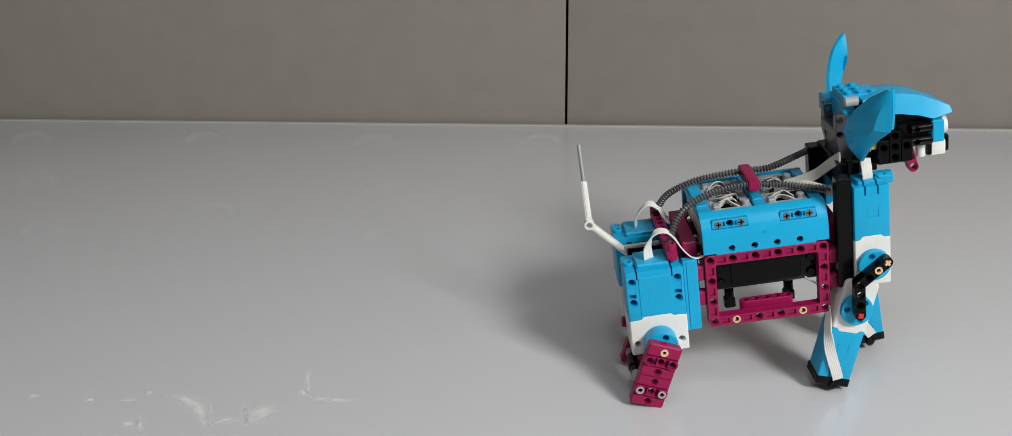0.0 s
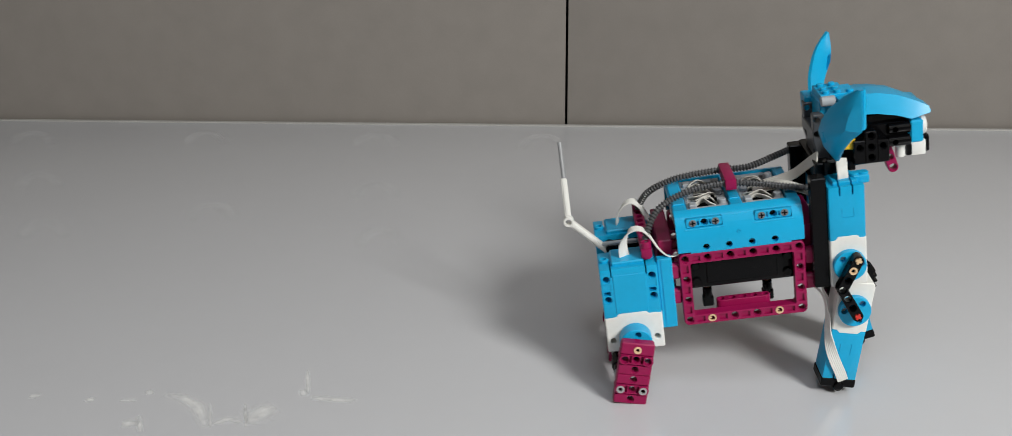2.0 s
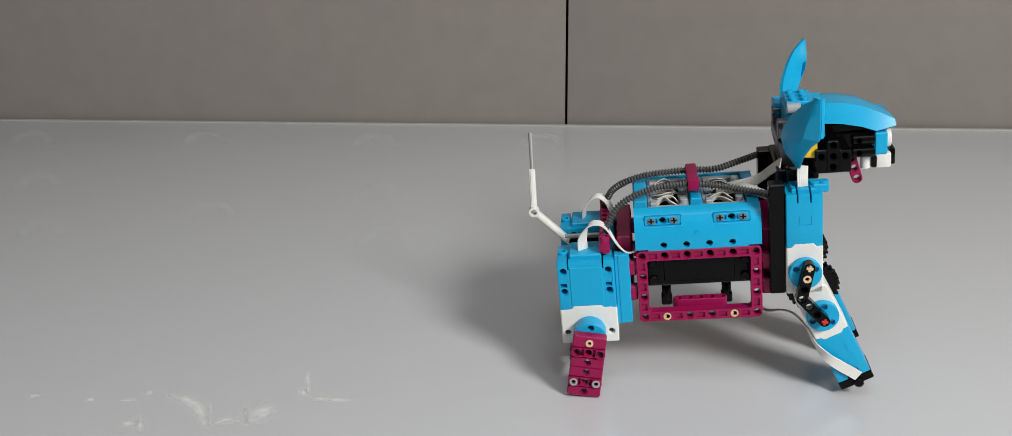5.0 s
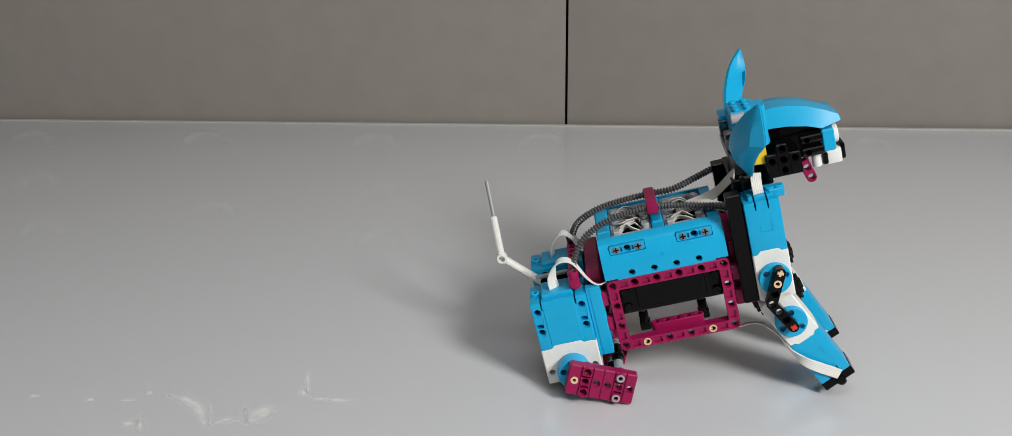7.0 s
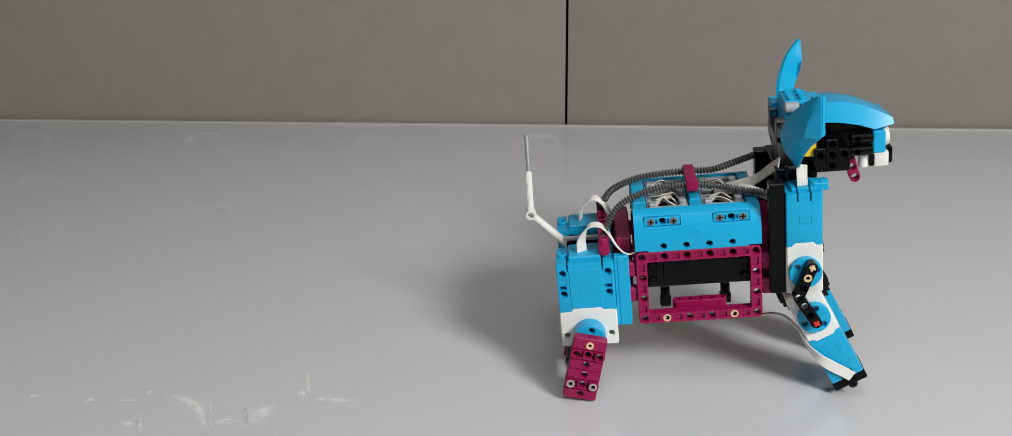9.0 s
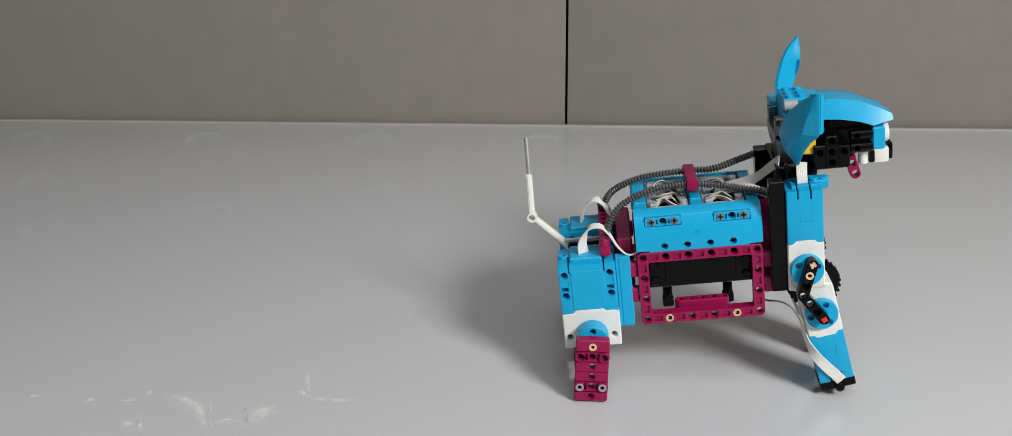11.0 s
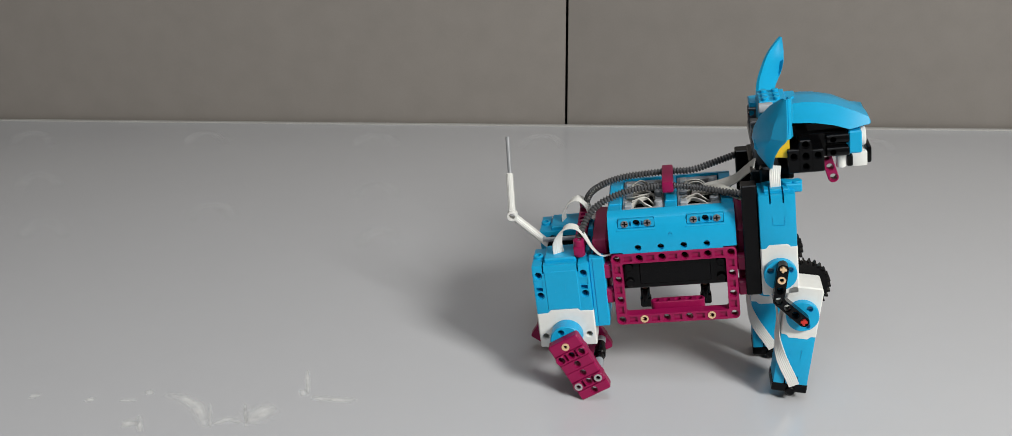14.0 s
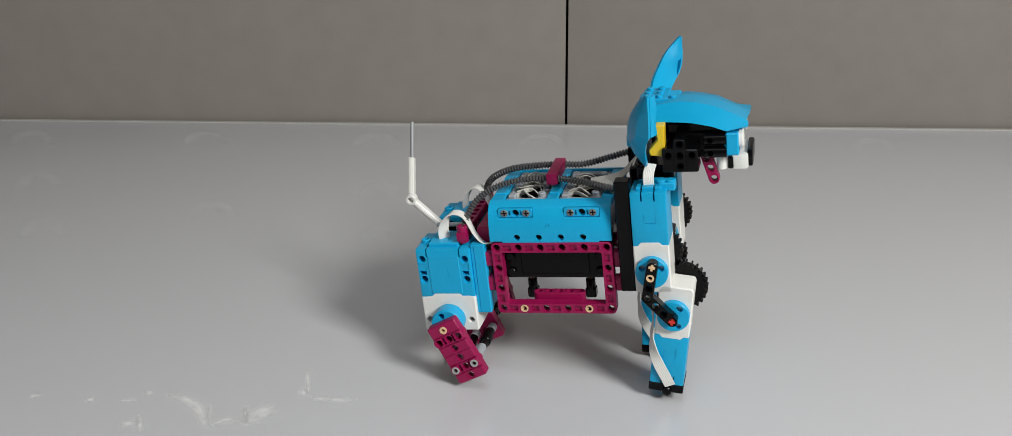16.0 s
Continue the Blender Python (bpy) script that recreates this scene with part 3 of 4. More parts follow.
part("cable", ribbon([(12.2, 2.6, 3.6), (11.0, 3.0, 4.2), (9.4, 3.6, 4.6), (8.0, 4.2, 4.3), (7.0, 4.6, 3.9)], 1.2, (0.1, 0.9, 0.3), 6, 0.07), SHADED_RIBBON, dog, "white ribbon cable, greyed for shade, running to the neck")
bm = bmesh.new()
box(bm, 12.4, 15.0, 2.6, 8.7, 3.8, 5.6, 0.1)
box(bm, 12.2, 13.6, 2.2, 9.2, 4.9, 6.6, 0.12)
part("neck_base", bm, BLACK, dog, "black neck base between the shoulders")
bm = bmesh.new()
box(bm, 12.5, 15.4, 2.6, 6.7, -3.2, -0.5, 0.1)
part("shoulder_bridge", bm, BLACK, dog, "black bridge between the shoulder motors")
bm = bmesh.new()
box(bm, 12.9, 14.0, 1.6, 2.6, 5.4, 7.0, 0.2)
box(bm, 13.9, 15.9, 3.2, 8.0, 5.2, 6.4, 0.1)
part("neck", bm, BLACK, dog)

# ---- head
bm = bmesh.new()
for y in (3.6, 7.4):
    prism(bm, [(12.45, 10.6), (13.4, 10.6), (13.5, 9.4), (14.0, 8.2), (13.7, 6.1), (12.8, 6.5), (12.45, 8.0)], y, y + 1, 0.08)
box(bm, 12.4, 13.3, 3.6, 8.4, 8.2, 9.2, 0.08)
box(bm, 12.6, 13.6, 4.6, 7.4, 6.3, 8.4, 0.08)
head = part("head", bm, DGREY, dog, "dog's head with two flaring azure ears", holes([(12.75, 10.1), (12.75, 8.8)], 3.6, 8.4, 0.28, 0.34))
bm = bmesh.new()
cyl(bm, 13.8, 3.6, 11.75, "x", 0.45, 1.2, 18, 0.05)
part("axle_joiner", bm, GREY, head)
bm = bmesh.new()
box(bm, 13.3, 15.6, 4.2, 7.6, 11.4, 12.1, 0.05)
box(bm, 13.2, 14.3, 4.2, 8.0, 9.6, 11.5, 0.05)
part("stud_plate", bm, BLUE, head)
for x, y in ((13.85, 4.7), (14.85, 4.7), (13.85, 5.7), (14.85, 5.7), (13.85, 6.9), (14.85, 6.9)):
    bm = bmesh.new()
    cyl(bm, x, y, 12.2, "z", 0.3, 0.34, 16, 0.04)
    part("stud", bm, BLUE, head)
bm = bmesh.new()
box(bm, 15.55, 16.5, 4.3, 7.4, 11.2, 11.9, 0.05)
cyl(bm, 16.0, 4.9, 12.0, "z", 0.3, 0.4, 16, 0.04)
part("brick", bm, BLUE, head)


def blade(name, rows, thick, label):
    """A curved blade: rows of (x, y, z) across from edge to edge, thickened."""
    bm = bmesh.new()
    vs = [[bm.verts.new(Vector(p) * U) for p in r] for r in rows]
    for a, b in zip(vs, vs[1:]):
        for i in range(len(a) - 1):
            bm.faces.new((a[i], a[i + 1], b[i + 1], b[i]))
    bmesh.ops.recalc_face_normals(bm, faces=bm.faces)
    bmesh.ops.solidify(bm, geom=bm.faces[:], thickness=thick * U)
    bmesh.ops.recalc_face_normals(bm, faces=bm.faces)
    return part(name, bm, BLUE, head, label)


# far ear: a tapering horn blade that flares up and outwards
near_edge = spline([(13.1, 8.0, 9.2), (13.27, 9.0, 10.6), (13.46, 10.0, 11.91), (13.87, 11.0, 12.88), (14.5, 12.0, 13.96), (15.25, 12.7, 14.79), (15.92, 13.1, 15.4)], 0.3)
far_edge = spline([(14.6, 9.6, 8.9), (14.78, 10.6, 10.0), (14.93, 11.3, 10.8), (15.26, 12.0, 11.44), (15.67, 12.5, 12.07), (16.0, 12.65, 12.9), (16.13, 12.7, 13.63), (16.17, 12.9, 14.38), (16.16, 13.1, 15.25)], 0.3)
rows = []
for k in range(15):
    a, b = near_edge[round(k / 14 * (len(near_edge) - 1))], far_edge[round(k / 14 * (len(far_edge) - 1))]
    rows.append([tuple(a + (b - a) * q + np.array((-0.08, 0.05, 0)) * math.sin(math.pi * q)) for q in (0, 0.25, 0.5, 0.75, 1)])
blade("ear", rows, 0.3, "upright azure ear blade")
# Raised wedge, placed from the camera's view, tilted from the lamp to look dark.
bm = bmesh.new()
for p in ((16.1, 12.0, 13.45), (15.43, 12.62, 12.98), (15.66, 12.0, 11.95), (15.98, 11.9, 12.75), (16.05, 12.7, 13.4), (15.66, 12.6, 12.1)):
    bm.verts.new(Vector(p) * U)
bmesh.ops.convex_hull(bm, input=bm.verts[:])
part("ear_wedge", bm, BLUE, head)
bm = bmesh.new()
box(bm, 12.6, 14.6, 7.6, 9.6, 9.6, 11.1, 0.1)
cyl(bm, 13.0, 8.6, 10.4, "x", 0.4, 0.5, 16, 0.04)
part("ear_mount", bm, BLUE, head)
# near ear: a bent shell that flares outwards to a flat front rim and narrows to a point below
front = [(15.12, -3.2, 14.5), (15.1, -3.3, 13.28), (15.08, -3.3, 12.19), (15.01, -3.2, 11.11), (14.51, -2.0, 10.22), (14.16, -0.5, 8.91), (14.03, 1.05, 7.34)]
back = [(14.95, -2.95, 14.4), (14.12, -1.5, 13.47), (13.31, 0.0, 12.17), (12.85, 0.8, 11.07), (12.65, 1.3, 10.01), (13.03, 1.4, 8.58), (13.9, 1.1, 7.33)]
rows = []
for i, (a, b) in enumerate(zip(front, back)):
    full = math.sin(math.pi * i / 6)
    rows.append([tuple(np.array(a) * (1 - q) + np.array(b) * q + np.array((-0.45, -0.75, 0.1)) * full * math.sin(math.pi * q) ** 0.8) for q in (0, 0.33, 0.66, 1)])
blade("ear", rows, 0.28, "azure ear shell flaring out over the cheek")
blade("ear_rim", [[(x + 0.02, y - 0.05, z), (x + 0.26, y + 0.1, z + 0.03), (x + 0.34 + 0.14 * (i % 2), y + 0.6, z + 0.06)] for i, (x, y, z) in enumerate(front[:4])], 0.22, "")
bm = bmesh.new()
cyl(bm, 12.7, 0.3, 9.7, "z", 0.22, 0.9, 14, 0.04)
part("ear_stud", bm, BLUE, head)
# visor: a curved brow with an upright near face and a top that falls away to the far side
ridge = [(14.6, 11.95), (15.9, 12.13), (16.9, 12.2), (18.0, 12.1), (19.6, 11.72), (21.2, 10.95), (22.3, 10.3)]
low = [(14.6, 10.6), (15.76, 10.56), (16.73, 10.5), (17.8, 10.4), (19.4, 10.05), (20.65, 9.55), (22.3, 9.88)]
rows = []
for (x, z), (u, w) in zip(ridge, low):
    taper = 0.3 * max(0.0, (x - 20.5) / 1.8)
    rows.append([(u, 2.4 + taper, w), (x, 2.9 + taper, z), (x + 0.05, 5.2, z - 0.14), (x + 0.1, 7.4 - taper, z - 0.45), (u + 0.1, 9.0 - taper, w)])
blade("visor", rows, 0.32, "curved azure brow over the eyes")
bm = bmesh.new()
box(bm, 21.2, 22.4, 2.95, 3.85, 9.65, 10.15, 0.12)
box(bm, 20.7, 21.4, 2.95, 3.85, 9.4, 9.85, 0.12)
part("brow_tip", bm, BLUE, head)
bm = bmesh.new()
box(bm, 15.6, 20.4, 3.4, 8.4, 9.2, 10.1, 0.1)
part("brow_lining", bm, BLACK, head)
# black jaw blocks
bm = bmesh.new()
box(bm, 16.2, 20.6, 3.0, 9.0, 7.1, 9.3, 0.08)
box(bm, 14.8, 20.3, 4.5, 7.5, 6.8, 10.5, 0.08)
for y in (2.9, 9.1):
    for z in (7.6, 8.75):
        cyl(bm, 19.6, y, z, "x", 0.48, 1.9, 16, 0.05)
part("jaw", bm, BLACK, head, "black jaw block", holes([(19.2, 7.6), (19.2, 8.75)], 2.2, 9.8, 0.25, 0.3))
for ya, yb in ((1.0, 3.0), (9.0, 10.8)):
    bm = bmesh.new()
    prism(bm, [(15.25, 6.5), (18.3, 6.5), (18.3, 8.5), (17.3, 8.55), (17.25, 9.4), (16.25, 9.4), (16.2, 8.65), (15.25, 8.65)], ya, yb, 0.1)
    cut = holes([(16.77, 9.0), (15.77, 8.0), (16.77, 8.0), (17.77, 8.0), (16.77, 7.05)], ya, yb, 0.28, 0.36)
    for x in (16.24, 17.3):
        box(cut, x - 0.05, x + 0.05, ya - 0.3, ya + 0.14, 6.0, 9.6, 0)
        box(cut, x - 0.05, x + 0.05, yb - 0.14, yb + 0.3, 6.0, 9.6, 0)
    part("cheek_block", bm, BLACK, head, "black cheek block with pin holes", cut)
bm = bmesh.new()
prism(bm, [(14.75, 10.6), (15.55, 10.6), (15.5, 9.4), (15.5, 7.8), (14.2, 7.9), (14.1, 8.4), (14.9, 9.3)], 1.4, 2.6, 0.08)
part("cheek_lining", bm, YELLOW, head, "yellow bracket under the near ear")
for y0, y1 in ((2.5, 4.6), (7.4, 9.5)):
    bm = bmesh.new()
    box(bm, 20.5, 21.6, y0, y1, 7.35, 9.35, 0.12)
    box(bm, 20.35, 20.8, y0 + 0.3, y1 - 0.3, 8.1, 8.7, 0.05)
    e = part("eye_block", bm, BLUE, head)
    bm = bmesh.new()
    cyl(bm, 21.75, (y0 + y1) / 2, 8.6, "x", 0.85, 0.5, 24, 0.1)
    part("eye", bm, WHITE, e, "round white eye")
bm = bmesh.new()
box(bm, 20.9, 22.25, 3.9, 8.1, 5.6, 7.0, 0.2, seg=2)
nose = part("snout", bm, WHITE, head, "white snout block")
bm = bmesh.new()
box(bm, 22.15, 22.65, 4.2, 7.8, 5.75, 7.25, 0.2, seg=2)
part("nose", bm, BLACK, nose, "black nose plate")
bm = bmesh.new()
box(bm, 20.5, 21.0, 3.8, 8.2, 5.7, 6.8, 0.1)
part("snout_clip", bm, BLACK, nose)
for y in (4.0, 8.0):
    bm = bmesh.new()
    cyl(bm, 20.0, y, 6.25, "z", 0.42, 1.1, 18, 0.05)
    cyl(bm, 20.0, y, 6.82, "z", 0.5, 0.25, 18, 0.04)
    part("tooth", bm, WHITE, head, "white round tooth")
bm = bmesh.new()
T = rotated(16, 18.85, 0, 6.4)
prism(bm, arc(18.85, 7.0, 0.46, 0, 180, 8) + arc(18.85, 4.75, 0.46, 180, 360, 8), 3.7, 4.6, 0.05, T)
cut = holes([(18.85, 6.8), (18.85, 5.8), (18.85, 4.8)], 3.7, 4.6, 0.29, 0.36)
bmesh.ops.transform(cut, matrix=Matrix.Scale(U, 4) @ T @ Matrix.Scale(1 / U, 4), verts=cut.verts)
part("tongue", bm, MAGENTA, head, "magenta tongue beam with three holes", cut)

# ---- legs
HIP = (-5.07, -6.87)
SHOULDER = (14.06, -1.80)


def hind_leg(near):
    """A magenta hind leg, about its hip, with its hub disc."""
    f = (lambda y: y) if near else (lambda y: -y)
    s = lambda a, b: sorted((f(a), f(b)))
    bm = bmesh.new()
    prism(bm, rounded(-1.5, 1.5, -5.5, 0.64, 0.22), *s(-2.85, -1.85), 0.1)
    for z in (-1, -4):
        for x in (-1, 1):
            cyl(bm, x * 1.02, f(-2.4), z, "y", 0.52, 1.2, 18, 0.04)
    cut = holes([(0, 0), (0, -1), (0, -2), (0, -3), (0, -4), (0, -5), (-1.02, -1), (1.02, -1), (-1.02, -4), (1.02, -4)], *s(-3.0, -1.85), 0.30, 0.37, 0.25)
    for z in (-0.50, -1.52, -2.5, -3.5, -4.52):
        box(cut, -1.7, 1.7, *s(-3.2, -2.71 if abs(z + 2.5) > 0.9 else -2.77), z - 0.06, z + 0.06, 0)
    for z in (-1, -4):
        for x in (-0.52, 0.52):
            box(cut, x - 0.12, x + 0.12, *s(-3.2, -2.5), z - 0.36, z + 0.36, 0)
    leg = part("hind_leg", bm, MAGENTA, dog, "magenta hind leg plate with pin holes", cut)
    bm = bmesh.new()
    cyl(bm, 0, f(-1.05), 0, "y", 1.46, 1.5, 40, 0.08)
    d = part("hub_disc", bm, BLUE, leg, "azure rotating hub disc", holes([(0.95 * math.cos(radians(a)), 0.95 * math.sin(radians(a))) for a in (90, 210, 330)], *s(-1.8, -0.9), 0.3, 0.3))
    bm = bmesh.new()
    ring(bm, 0, f(-2.80), 0, "y", 0.35, 0.17, 0.25)
    part("pin", bm, TAN, leg, "tan pin")
    for x in (-1.02, 1.02):
        bm = bmesh.new()
        ring(bm, x, f(-2.95), -4, "y", 0.37, 0.20, 0.22)
        part("pin", bm, SILVER, leg, "silver pin")
    for x in (-0.95, 0.95):
        bm = bmesh.new()
        cyl(bm, x, f(1.7), -4, "y", 0.46, 3.2, 16, 0.06)
        cyl(bm, x, f(1.7), -4, "y", 0.56, 1.2, 16, 0.06)
        part("pin_joiner", bm, BLACK, leg, "black bar between the two leg plates")
        bm = bmesh.new()
        cyl(bm, x, f(-0.85), -4, "y", 0.44, 2.0, 16, 0.05)
        cyl(bm, x, f(3.9), -4, "y", 0.44, 0.9, 16, 0.05)
        part("bush", bm, GREY, leg, "grey bushes at the ends of the bar")
    bm = bmesh.new()
    prism(bm, rounded(-1.5, 1.5, -5.3, -1.2, 0.22), *s(4.35, 5.3), 0.06)
    for z in (-2, -4):
        for x in (-1.02, 1.02):
            cyl(bm, x, f(4.8), z, "y", 0.52, 1.1, 16, 0.04)
    part("inner_plate", bm, MAGENTA, leg, "inner magenta leg plate", holes([(0, -2), (0, -3), (0, -4), (0, -5), (-1.02, -2), (1.02, -2), (-1.02, -4), (1.02, -4)], *s(4.25, 5.35), 0.28, 0.34))
    return leg


def link_arm():
    """The bent black arm between shoulder and lower leg, about the shoulder's axis."""
    b = (2.4, -3.8)
    w = 0.48
    bm = bmesh.new()
    prism(bm, arc(0, 1, w, 0, 180, 6) + [(-w, -2)] + [(w * math.cos(a), -2 + w * math.sin(a)) for a in (radians(200), radians(220))] + arc(b[0], b[1], w, 233 , 413, 6) + [(w, -1.8)], -2.5, -1.52, 0.05)
    spots = [(0, 1), (0, 0), (0, -1), (0, -2)] + [(0.8 * k, -2 - 0.6 * k) for k in (1, 2, 3)]
    a = part("link_arm", bm, BLACK, dog, "bent black arm driving the foreleg", holes(spots, -2.5, -1.52, 0.3, 0.36))
    bm = bmesh.new()
    cyl(bm, 0, -1.2, 0, "y", 1.42, 0.62, 40, 0.06)
    part("hub_disc", bm, BLUE, a, "azure rotating hub disc", holes([(0.95 * math.cos(radians(k)), 0.95 * math.sin(radians(k))) for k in (160, 280, 40)], -1.6, -0.8, 0.3, 0.3))
    bm = bmesh.new()
    ring(bm, 0, -2.42, 0, "y", 0.35, 0.19, 0.24)
    part("pin", bm, TAN, a, "tan pin")
    for name, x, z, mat in (("axle", 0, 1, TAN), ("axle", b[0], b[1], RED)):
        bm = bmesh.new()
        box(bm, x - 0.29, x + 0.29, -2.56, -1.6, z - 0.11, z + 0.11, 0.02)
        box(bm, x - 0.11, x + 0.11, -2.565, -1.6, z - 0.29, z + 0.29, 0.02)
        part(name, bm, mat, a, "red axle end" if mat is RED else "tan axle end")
    return a


def fore_leg():
    """A lower foreleg, about its knee axis: motor, foot, gear and cable."""
    bm = bmesh.new()
    box(bm, -1.52, 1.52, -0.9, 1.9, -7.2, -1.9, 0.14, seg=2)
    cut = bmesh.new()
    for x in (-0.5, 0.55):
        box(cut, x - 0.06, x + 0.06, -1.2, 0.2, -7.6, -6.3, 0)
    for x in (-0.5, 0.5):
        box(cut, x - 0.03, x + 0.03, -1.2, -0.86, -4.6, -3.6, 0)
    leg = part("fore_leg", bm, BLUE, dog, "azure and white lower foreleg with a black foot", cut)
    bm = bmesh.new()
    prism(bm, [(-1.54, 2.35), (-1.2, 2.62), (1.35, 2.62), (1.54, 2.35), (1.54, -2.25), (1.1, -2.25), (0.85, -2.52), (-0.85, -2.52), (-1.1, -2.25), (-1.54, -2.2)], -0.93, 1.9, 0.1)
    part("casing", bm, WHITE, leg, "white gear casing")
    bm = bmesh.new()
    cyl(bm, 0, -1.2, 0, "y", 1.42, 0.62, 40, 0.06)
    part("hub_disc", bm, BLUE, leg, "azure rotating hub disc", holes([(0.95 * math.cos(radians(k)), 0.95 * math.sin(radians(k))) for k in (60, 180, 300)], -1.6, -0.8, 0.3, 0.3))
    bm = bmesh.new()
    box(bm, -1.56, 1.56, -0.96, 2.1, -7.95, -7.1, 0.1)
    cyl(bm, 0.1, -0.85, -7.75, "y", 0.42, 0.7, 16, 0.08)
    cyl(bm, 0.1, 0.5, -7.95, "y", 0.42, 3.0, 16, 0.08)
    part("foot", bm, BLACK, leg, "black foot beam")
    bm = bmesh.new()
    gear(bm, 0.2, 1.95, 1.35, 2.4, 28, 0.9)
    cyl(bm, 0.2, 2.3, 1.35, "y", 1.0, 0.9, 24, 0.05)
    part("gear", bm, BLACK, leg, "black toothed gear behind the knee")
    bm = ribbon([(0.35, -1.05, -7.15), (-0.1, -1.15, -6.3), (-0.75, -1.2, -5.2), (-1.35, -1.15, -4.0), (-1.75, -0.6, -2.6), (-1.85, 0.2, -1.2), (-2.3, 0.8, 0.2), (-3.2, 1.1, 0.95), (-4.2, 1.4, 1.2), (-4.8, 1.7, 1.8), (-4.3, 2.1, 2.5)], 1.0, [(1, 0.05, 0.2), (1, 0.05, 0.4), (1, 0, 0.5), (0.8, -0.5, 0.3), (0.4, -1, 0.1), (0.2, -1, 0.1), (0, -1, 0.2), (0, -1, 0.4), (0, -1, 0.4), (0, -1, 0.2), (0, -1, 0)], 6, 0.06)
    part("cable", bm, RIBBON, leg, "white ribbon cable down the foreleg")
    return leg


hind_near, hind_far = hind_leg(True), hind_leg(False)
arm_near, arm_far = link_arm(), link_arm()
fore_near, fore_far = fore_leg(), fore_leg()


# ---------------------------------------------------------------- movement
BODY = [
    (0, 0.1436, 0.7629, 0.1037, -0.19, -6.98, 1.76),
    (0.5, 0.1429, 0.7626, 0.1038, -0.41, -6.97, 2.21),
    (1, 0.1436, 0.7627, 0.1037, -0.18, -6.98, 1.75),
    (1.5, 0.1484, 0.7622, 0.1039, -0.18, -6.74, 2.4),
    (1.8, 0.1405, 0.7632, 0.104, -0.0505, -7.02, 1.0945),
    (2, 0.1259, 0.765, 0.1042, 0.19, -7.54, -1.33),
    (2.2, 0.0984, 0.7708, 0.1045, -0.048, -5.7805, -4.441),
    (2.5, 0.0935, 0.7718, 0.1046, -0.09, -5.47, -4.99),
    (3, 0.0923, 0.7715, 0.1046, -0.34, -4.86, -4.97),
    (3.5, 0.0913, 0.7712, 0.1044, 0.07, -4.29, -5.06),
    (5.8, 0.0981, 0.7719, 0.1038, 0.6, -5.31, -5.07),
    (6, 0.0868, 0.7725, 0.1031, -0.01, -5.07, -4.09),
    (6.1, 0.0771, 0.7684, 0.086, -1.183, -12.669, -2.288),
    (6.2, 0.0754, 0.7677, 0.083, -1.39, -14.01, -1.97),
    (6.5, 0.0754, 0.7677, 0.083, -1.39, -14.01, -1.97),
    (7, 0.0755, 0.7665, 0.083, -1.29, -13.2, -1.69),
    (7.5, 0.0755, 0.7665, 0.083, -1.29, -13.2, -1.69),
    (8, 0.0756, 0.7681, 0.0841, -1.94, -13.26, -1.94),
    (8.1, 0.0769, 0.7681, 0.0847, -1.8983, -13.092, -1.9961),
    (8.2, 0.0796, 0.768, 0.0882, -1.584, -11.606, -2.202),
    (8.3, 0.0956, 0.7675, 0.1047, -0.16, -4.99, -3.25),
    (8.5, 0.119, 0.7681, 0.1038, -0.55, -7.66, -3.81),
    (8.7, 0.0968, 0.7675, 0.1047, -0.1795, -5.1235, -3.278),
    (9, 0.0956, 0.7675, 0.1047, -0.16, -4.99, -3.25),
    (9.2, 0.1051, 0.7695, 0.1041, 0.01, -6.29, -3.59),
    (11.5, 0.0953, 0.7667, 0.1046, -0.4, -6.11, -3.33),
    (12, 0.0961, 0.7668, 0.1045, -0.44, -6.56, -3.43),
    (12.5, 0.1072, 0.7708, 0.1029, -0.06, -7.66, -3.82),
    (13, 0.1184, 0.7711, 0.1059, -2.21, -5.37, -1.21),
    (13.3, 0.1114, 0.7685, 0.1055, -1.47, -5.5775, -1.38),
    (13.5, 0.0903, 0.7608, 0.1044, 0.75, -6.2, -1.89),
    (13.7, 0.079, 0.7673, 0.1034, 0.957, -6.758, -6.741),
    (14, 0.0778, 0.768, 0.1033, 0.98, -6.82, -7.28),
    (14.3, 0.0756, 0.7673, 0.1033, 0.848, -6.3595, -6.764),
    (14.5, 0.0629, 0.7633, 0.1034, 0.1, -3.75, -3.84),
    (14.6, 0.0585, 0.764, 0.1044, 0.08, -4.5, -4.4),
    (14.7, 0.0425, 0.765, 0.1056, 0.0, -5.5, -5.1),
    (14.8, 0.0239, 0.7659, 0.1066, -0.0615, -6.391, -5.6545),
    (15, 0.0218, 0.766, 0.1068, -0.07, -6.53, -5.75),
    (15.2, 0.0115, 0.7695, 0.1068, 0.5705, -6.257, -8.928),
    (15.3, -0.0016, 0.774, 0.1067, 1.394, -5.906, -13.014),
    (15.5, -0.0071, 0.7795, 0.1054, 2.1, -5.45, -14.25),
    (16, -0.0073, 0.7825, 0.107, 1.05, -5.65, -13.7),
]
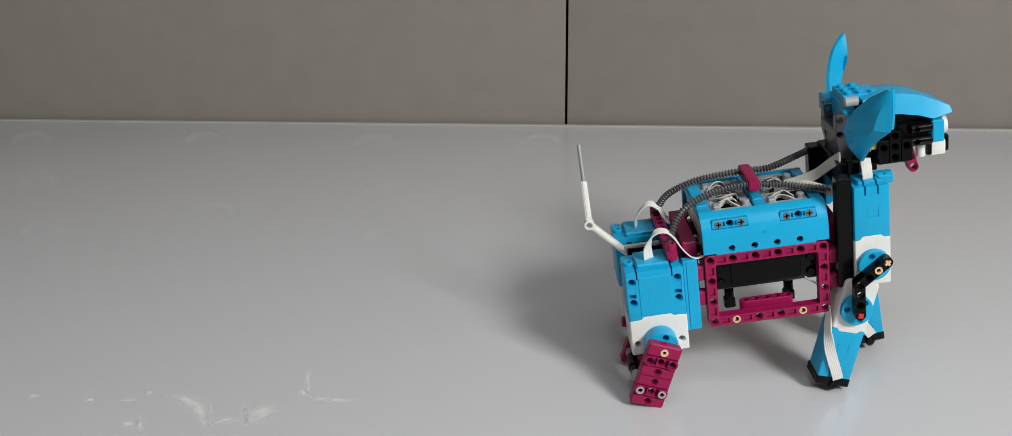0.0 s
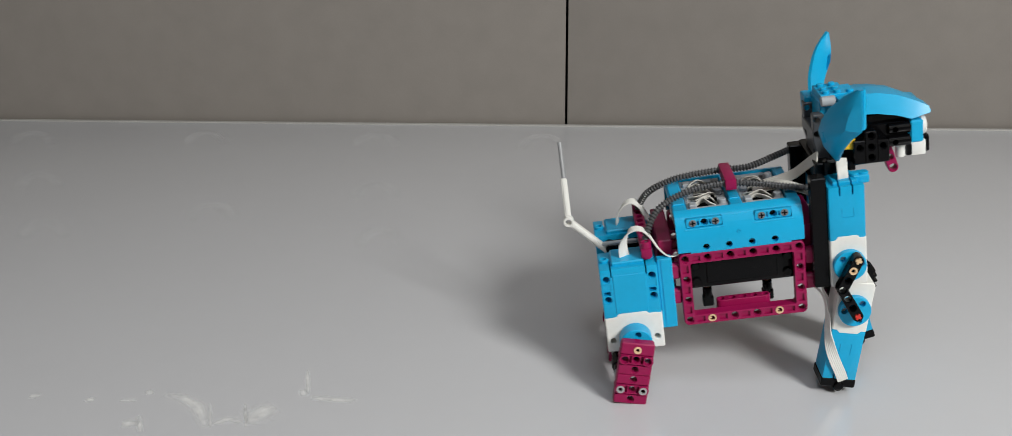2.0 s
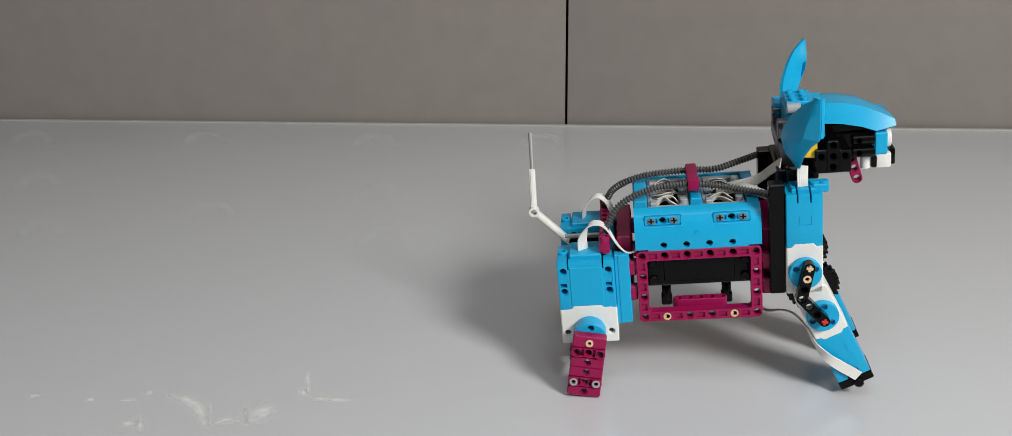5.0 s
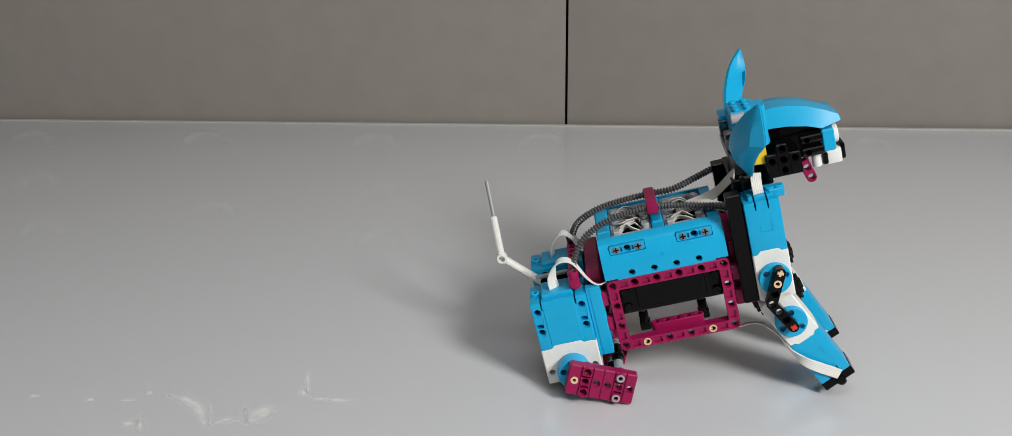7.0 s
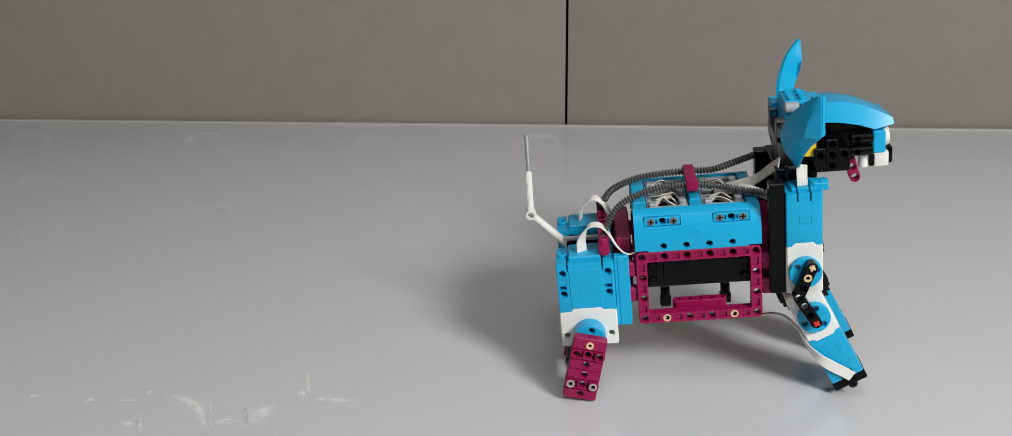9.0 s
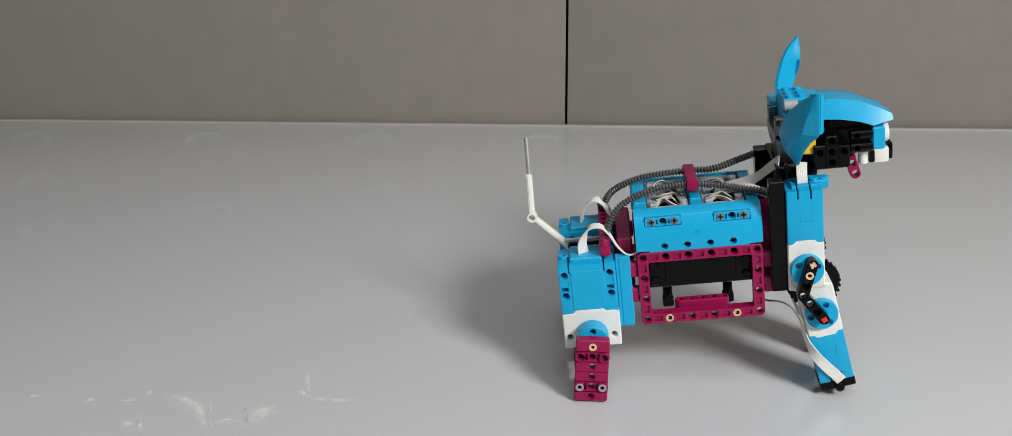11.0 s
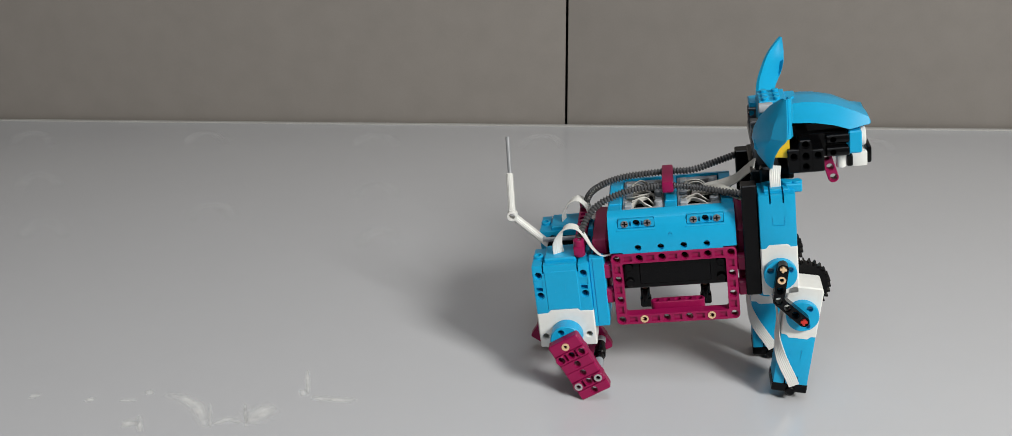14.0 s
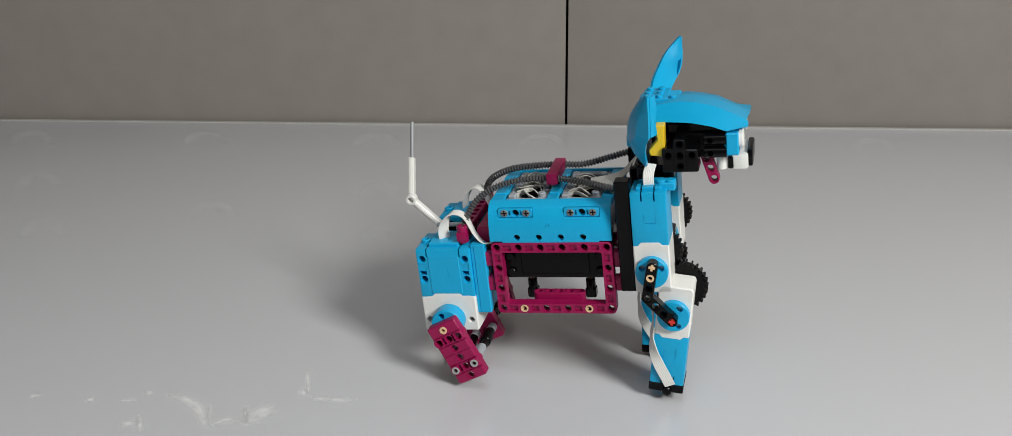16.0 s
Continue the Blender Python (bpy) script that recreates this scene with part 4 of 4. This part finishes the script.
# seconds, arm, foreleg and hind leg of the near side, then of the far side, in degrees (positive: ahead)
LEGS = [
    (0, -53.5, -17.3, -22.4, -18.3, 6.0, -8.0),
    (0.5, -53.5, -17.3, -22.4, -18.3, 6.0, -8.0),
    (1, -53.5, -17.3, -22.4, -18.3, 6.0, -8.0),
    (1.5, -51.2, -21.8, -14.4, -17.0, 7.0, -18.0),
    (1.8, -48.0, -18.0, -13.0, -19.5, 10.0, -15.6),
    (2, -28.9, -12.6, -13.6, -21.2, 12.0, -14.0),
    (2.2, -16.0, 10.0, -13.0, -10.0, 17.0, -13.0),
    (2.5, -13.8, 14.6, -11.6, -9.0, 18.0, -12.0),
    (3, -11.9, 19.2, -12.0, -9.1, 20.5, -12.0),
    (3.5, -10.1, 23.7, -12.5, -9.2, 23.0, -12.0),
    (5.8, -14.0, 24.0, -4.0, -10.0, 23.0, -4.0),
    (5.9, -14.0, 24.0, 15.0, -10.0, 23.0, 15.0),
    (6, -23.6, 27.5, 44.6, -15.6, 25.0, 45.0),
    (6.1, -22.0, 26.0, 62.0, -15.0, 25.0, 62.0),
    (6.5, -23.1, 26.0, 66.1, -16.1, 24.5, 66.0),
    (7, -23.1, 26.0, 66.1, -16.1, 24.5, 66.0),
    (7.5, -23.1, 26.0, 66.1, -16.1, 24.5, 66.0),
    (8, -23.1, 26.0, 66.1, -16.1, 24.5, 66.0),
    (8.1, -23.0, 26.0, 64.0, -16.0, 24.5, 64.0),
    (8.2, -23.0, 26.0, 52.0, -16.0, 24.0, 52.0),
    (8.3, -26.0, 20.0, 27.0, -16.0, 20.0, 27.0),
    (8.4, -31.0, 12.0, -30.0, -16.0, 15.0, -32.0),
    (8.5, -32.8, 7.3, -38.8, -16.0, 12.0, -42.0),
    (8.6, -26.0, 20.0, 0.0, -16.0, 18.0, 0.0),
    (8.7, -24.0, 24.0, 0.0, -16.0, 22.0, 0.0),
    (8.8, -23.0, 25.0, -8.0, -16.0, 24.0, -8.0),
    (9, -22.8, 25.7, -14.6, -15.6, 25.0, -14.0),
    (9.2, -27.0, 17.0, -16.0, -16.0, 17.0, -14.0),
    (11.5, -16.0, 10.6, -6.2, -16.0, 14.0, -6.0),
    (12, -18.4, 8.2, -6.3, -18.8, 11.2, -6.2),
    (12.5, -28.1, -1.5, -7.0, -29.8, 0.0, -7.0),
    (12.7, -30.0, -1.0, -3.0, 5.0, 24.0, -3.0),
    (12.8, -42.0, 2.0, -12.0, -6.0, 6.0, 8.0),
    (12.9, -52.0, 5.0, -24.0, -8.0, 10.0, 20.0),
    (13, -54.9, 6.6, -28.4, -15.9, 8.2, 25.0),
    (13.2, -54.0, 6.0, -28.0, -50.0, -34.0, 26.0),
    (13.3, -50.0, 5.0, -28.0, -42.0, -8.0, 27.0),
    (13.4, -40.0, 3.0, -27.0, -38.0, -4.0, 28.0),
    (13.5, 18.6, 34.9, -26.0, -34.7, -3.0, 28.0),
    (13.6, 4.0, 3.0, -2.0, -38.0, -3.0, 5.0),
    (13.7, -8.0, -8.0, 15.0, -40.0, -2.0, -25.0),
    (13.8, -9.8, -10.0, 23.0, -41.0, -1.0, -36.0),
    (14, -9.8, -10.7, 24.8, -41.2, -1.0, -38.0),
    (14.3, -10.0, -10.0, 25.0, -41.0, -1.0, -38.0),
    (14.4, -44.0, -50.0, 24.0, -26.0, 2.0, -38.0),
    (14.5, -49.1, -38.5, 20.6, -5.0, 2.0, -38.0),
    (14.6, -51.0, -30.0, -18.0, -7.0, 2.0, 10.0),
    (14.7, -53.0, -20.0, -36.0, -16.0, 6.0, 34.0),
    (14.8, -54.0, -3.0, -36.0, -20.0, 6.0, 35.0),
    (15, -57.3, -2.3, -36.1, -42.4, -2.2, 35.0),
    (15.2, -50.0, 0.0, -30.0, -42.0, -2.0, 32.0),
    (15.3, -30.0, 20.0, 6.0, -42.0, -2.0, 20.0),
    (15.4, 4.0, 68.0, 27.0, -42.0, -1.0, 12.0),
    (15.5, 2.4, 29.2, 30.7, -41.5, -1.2, 10.0),
    (15.6, -6.0, 0.0, 27.0, -42.0, -2.0, 10.0),
    (15.7, -11.0, -8.0, 25.0, -42.0, -2.0, 10.0),
    (16, -11.3, -8.7, 24.1, -42.9, -2.5, 10.0),
]


def swing(spot, y, deg):
    return pose(spot[0] * U, y * U, spot[1] * U, 0, -deg, 0)


def knee(arm):
    c, s = math.cos(radians(arm)), math.sin(radians(arm))
    return SHOULDER[0] + c * 2.4 + s * 3.8, SHOULDER[1] + s * 2.4 - c * 3.8


def motions():
    walk(dog, [(t, pose(*p)) for t, *p in BODY])
    walk(arm_near, [(r[0], swing(SHOULDER, 0, r[1])) for r in LEGS])
    walk(fore_near, [(r[0], swing(knee(r[1]), 0, r[2])) for r in LEGS])
    walk(hind_near, [(r[0], swing(HIP, 0, r[3])) for r in LEGS])
    walk(arm_far, [(r[0], swing(SHOULDER, FRONT - 0.4, r[4])) for r in LEGS])
    walk(fore_far, [(r[0], swing(knee(r[4]), FRONT - 1.0, r[5])) for r in LEGS])
    walk(hind_far, [(r[0], swing(HIP, WIDE, r[6])) for r in LEGS])


motions()
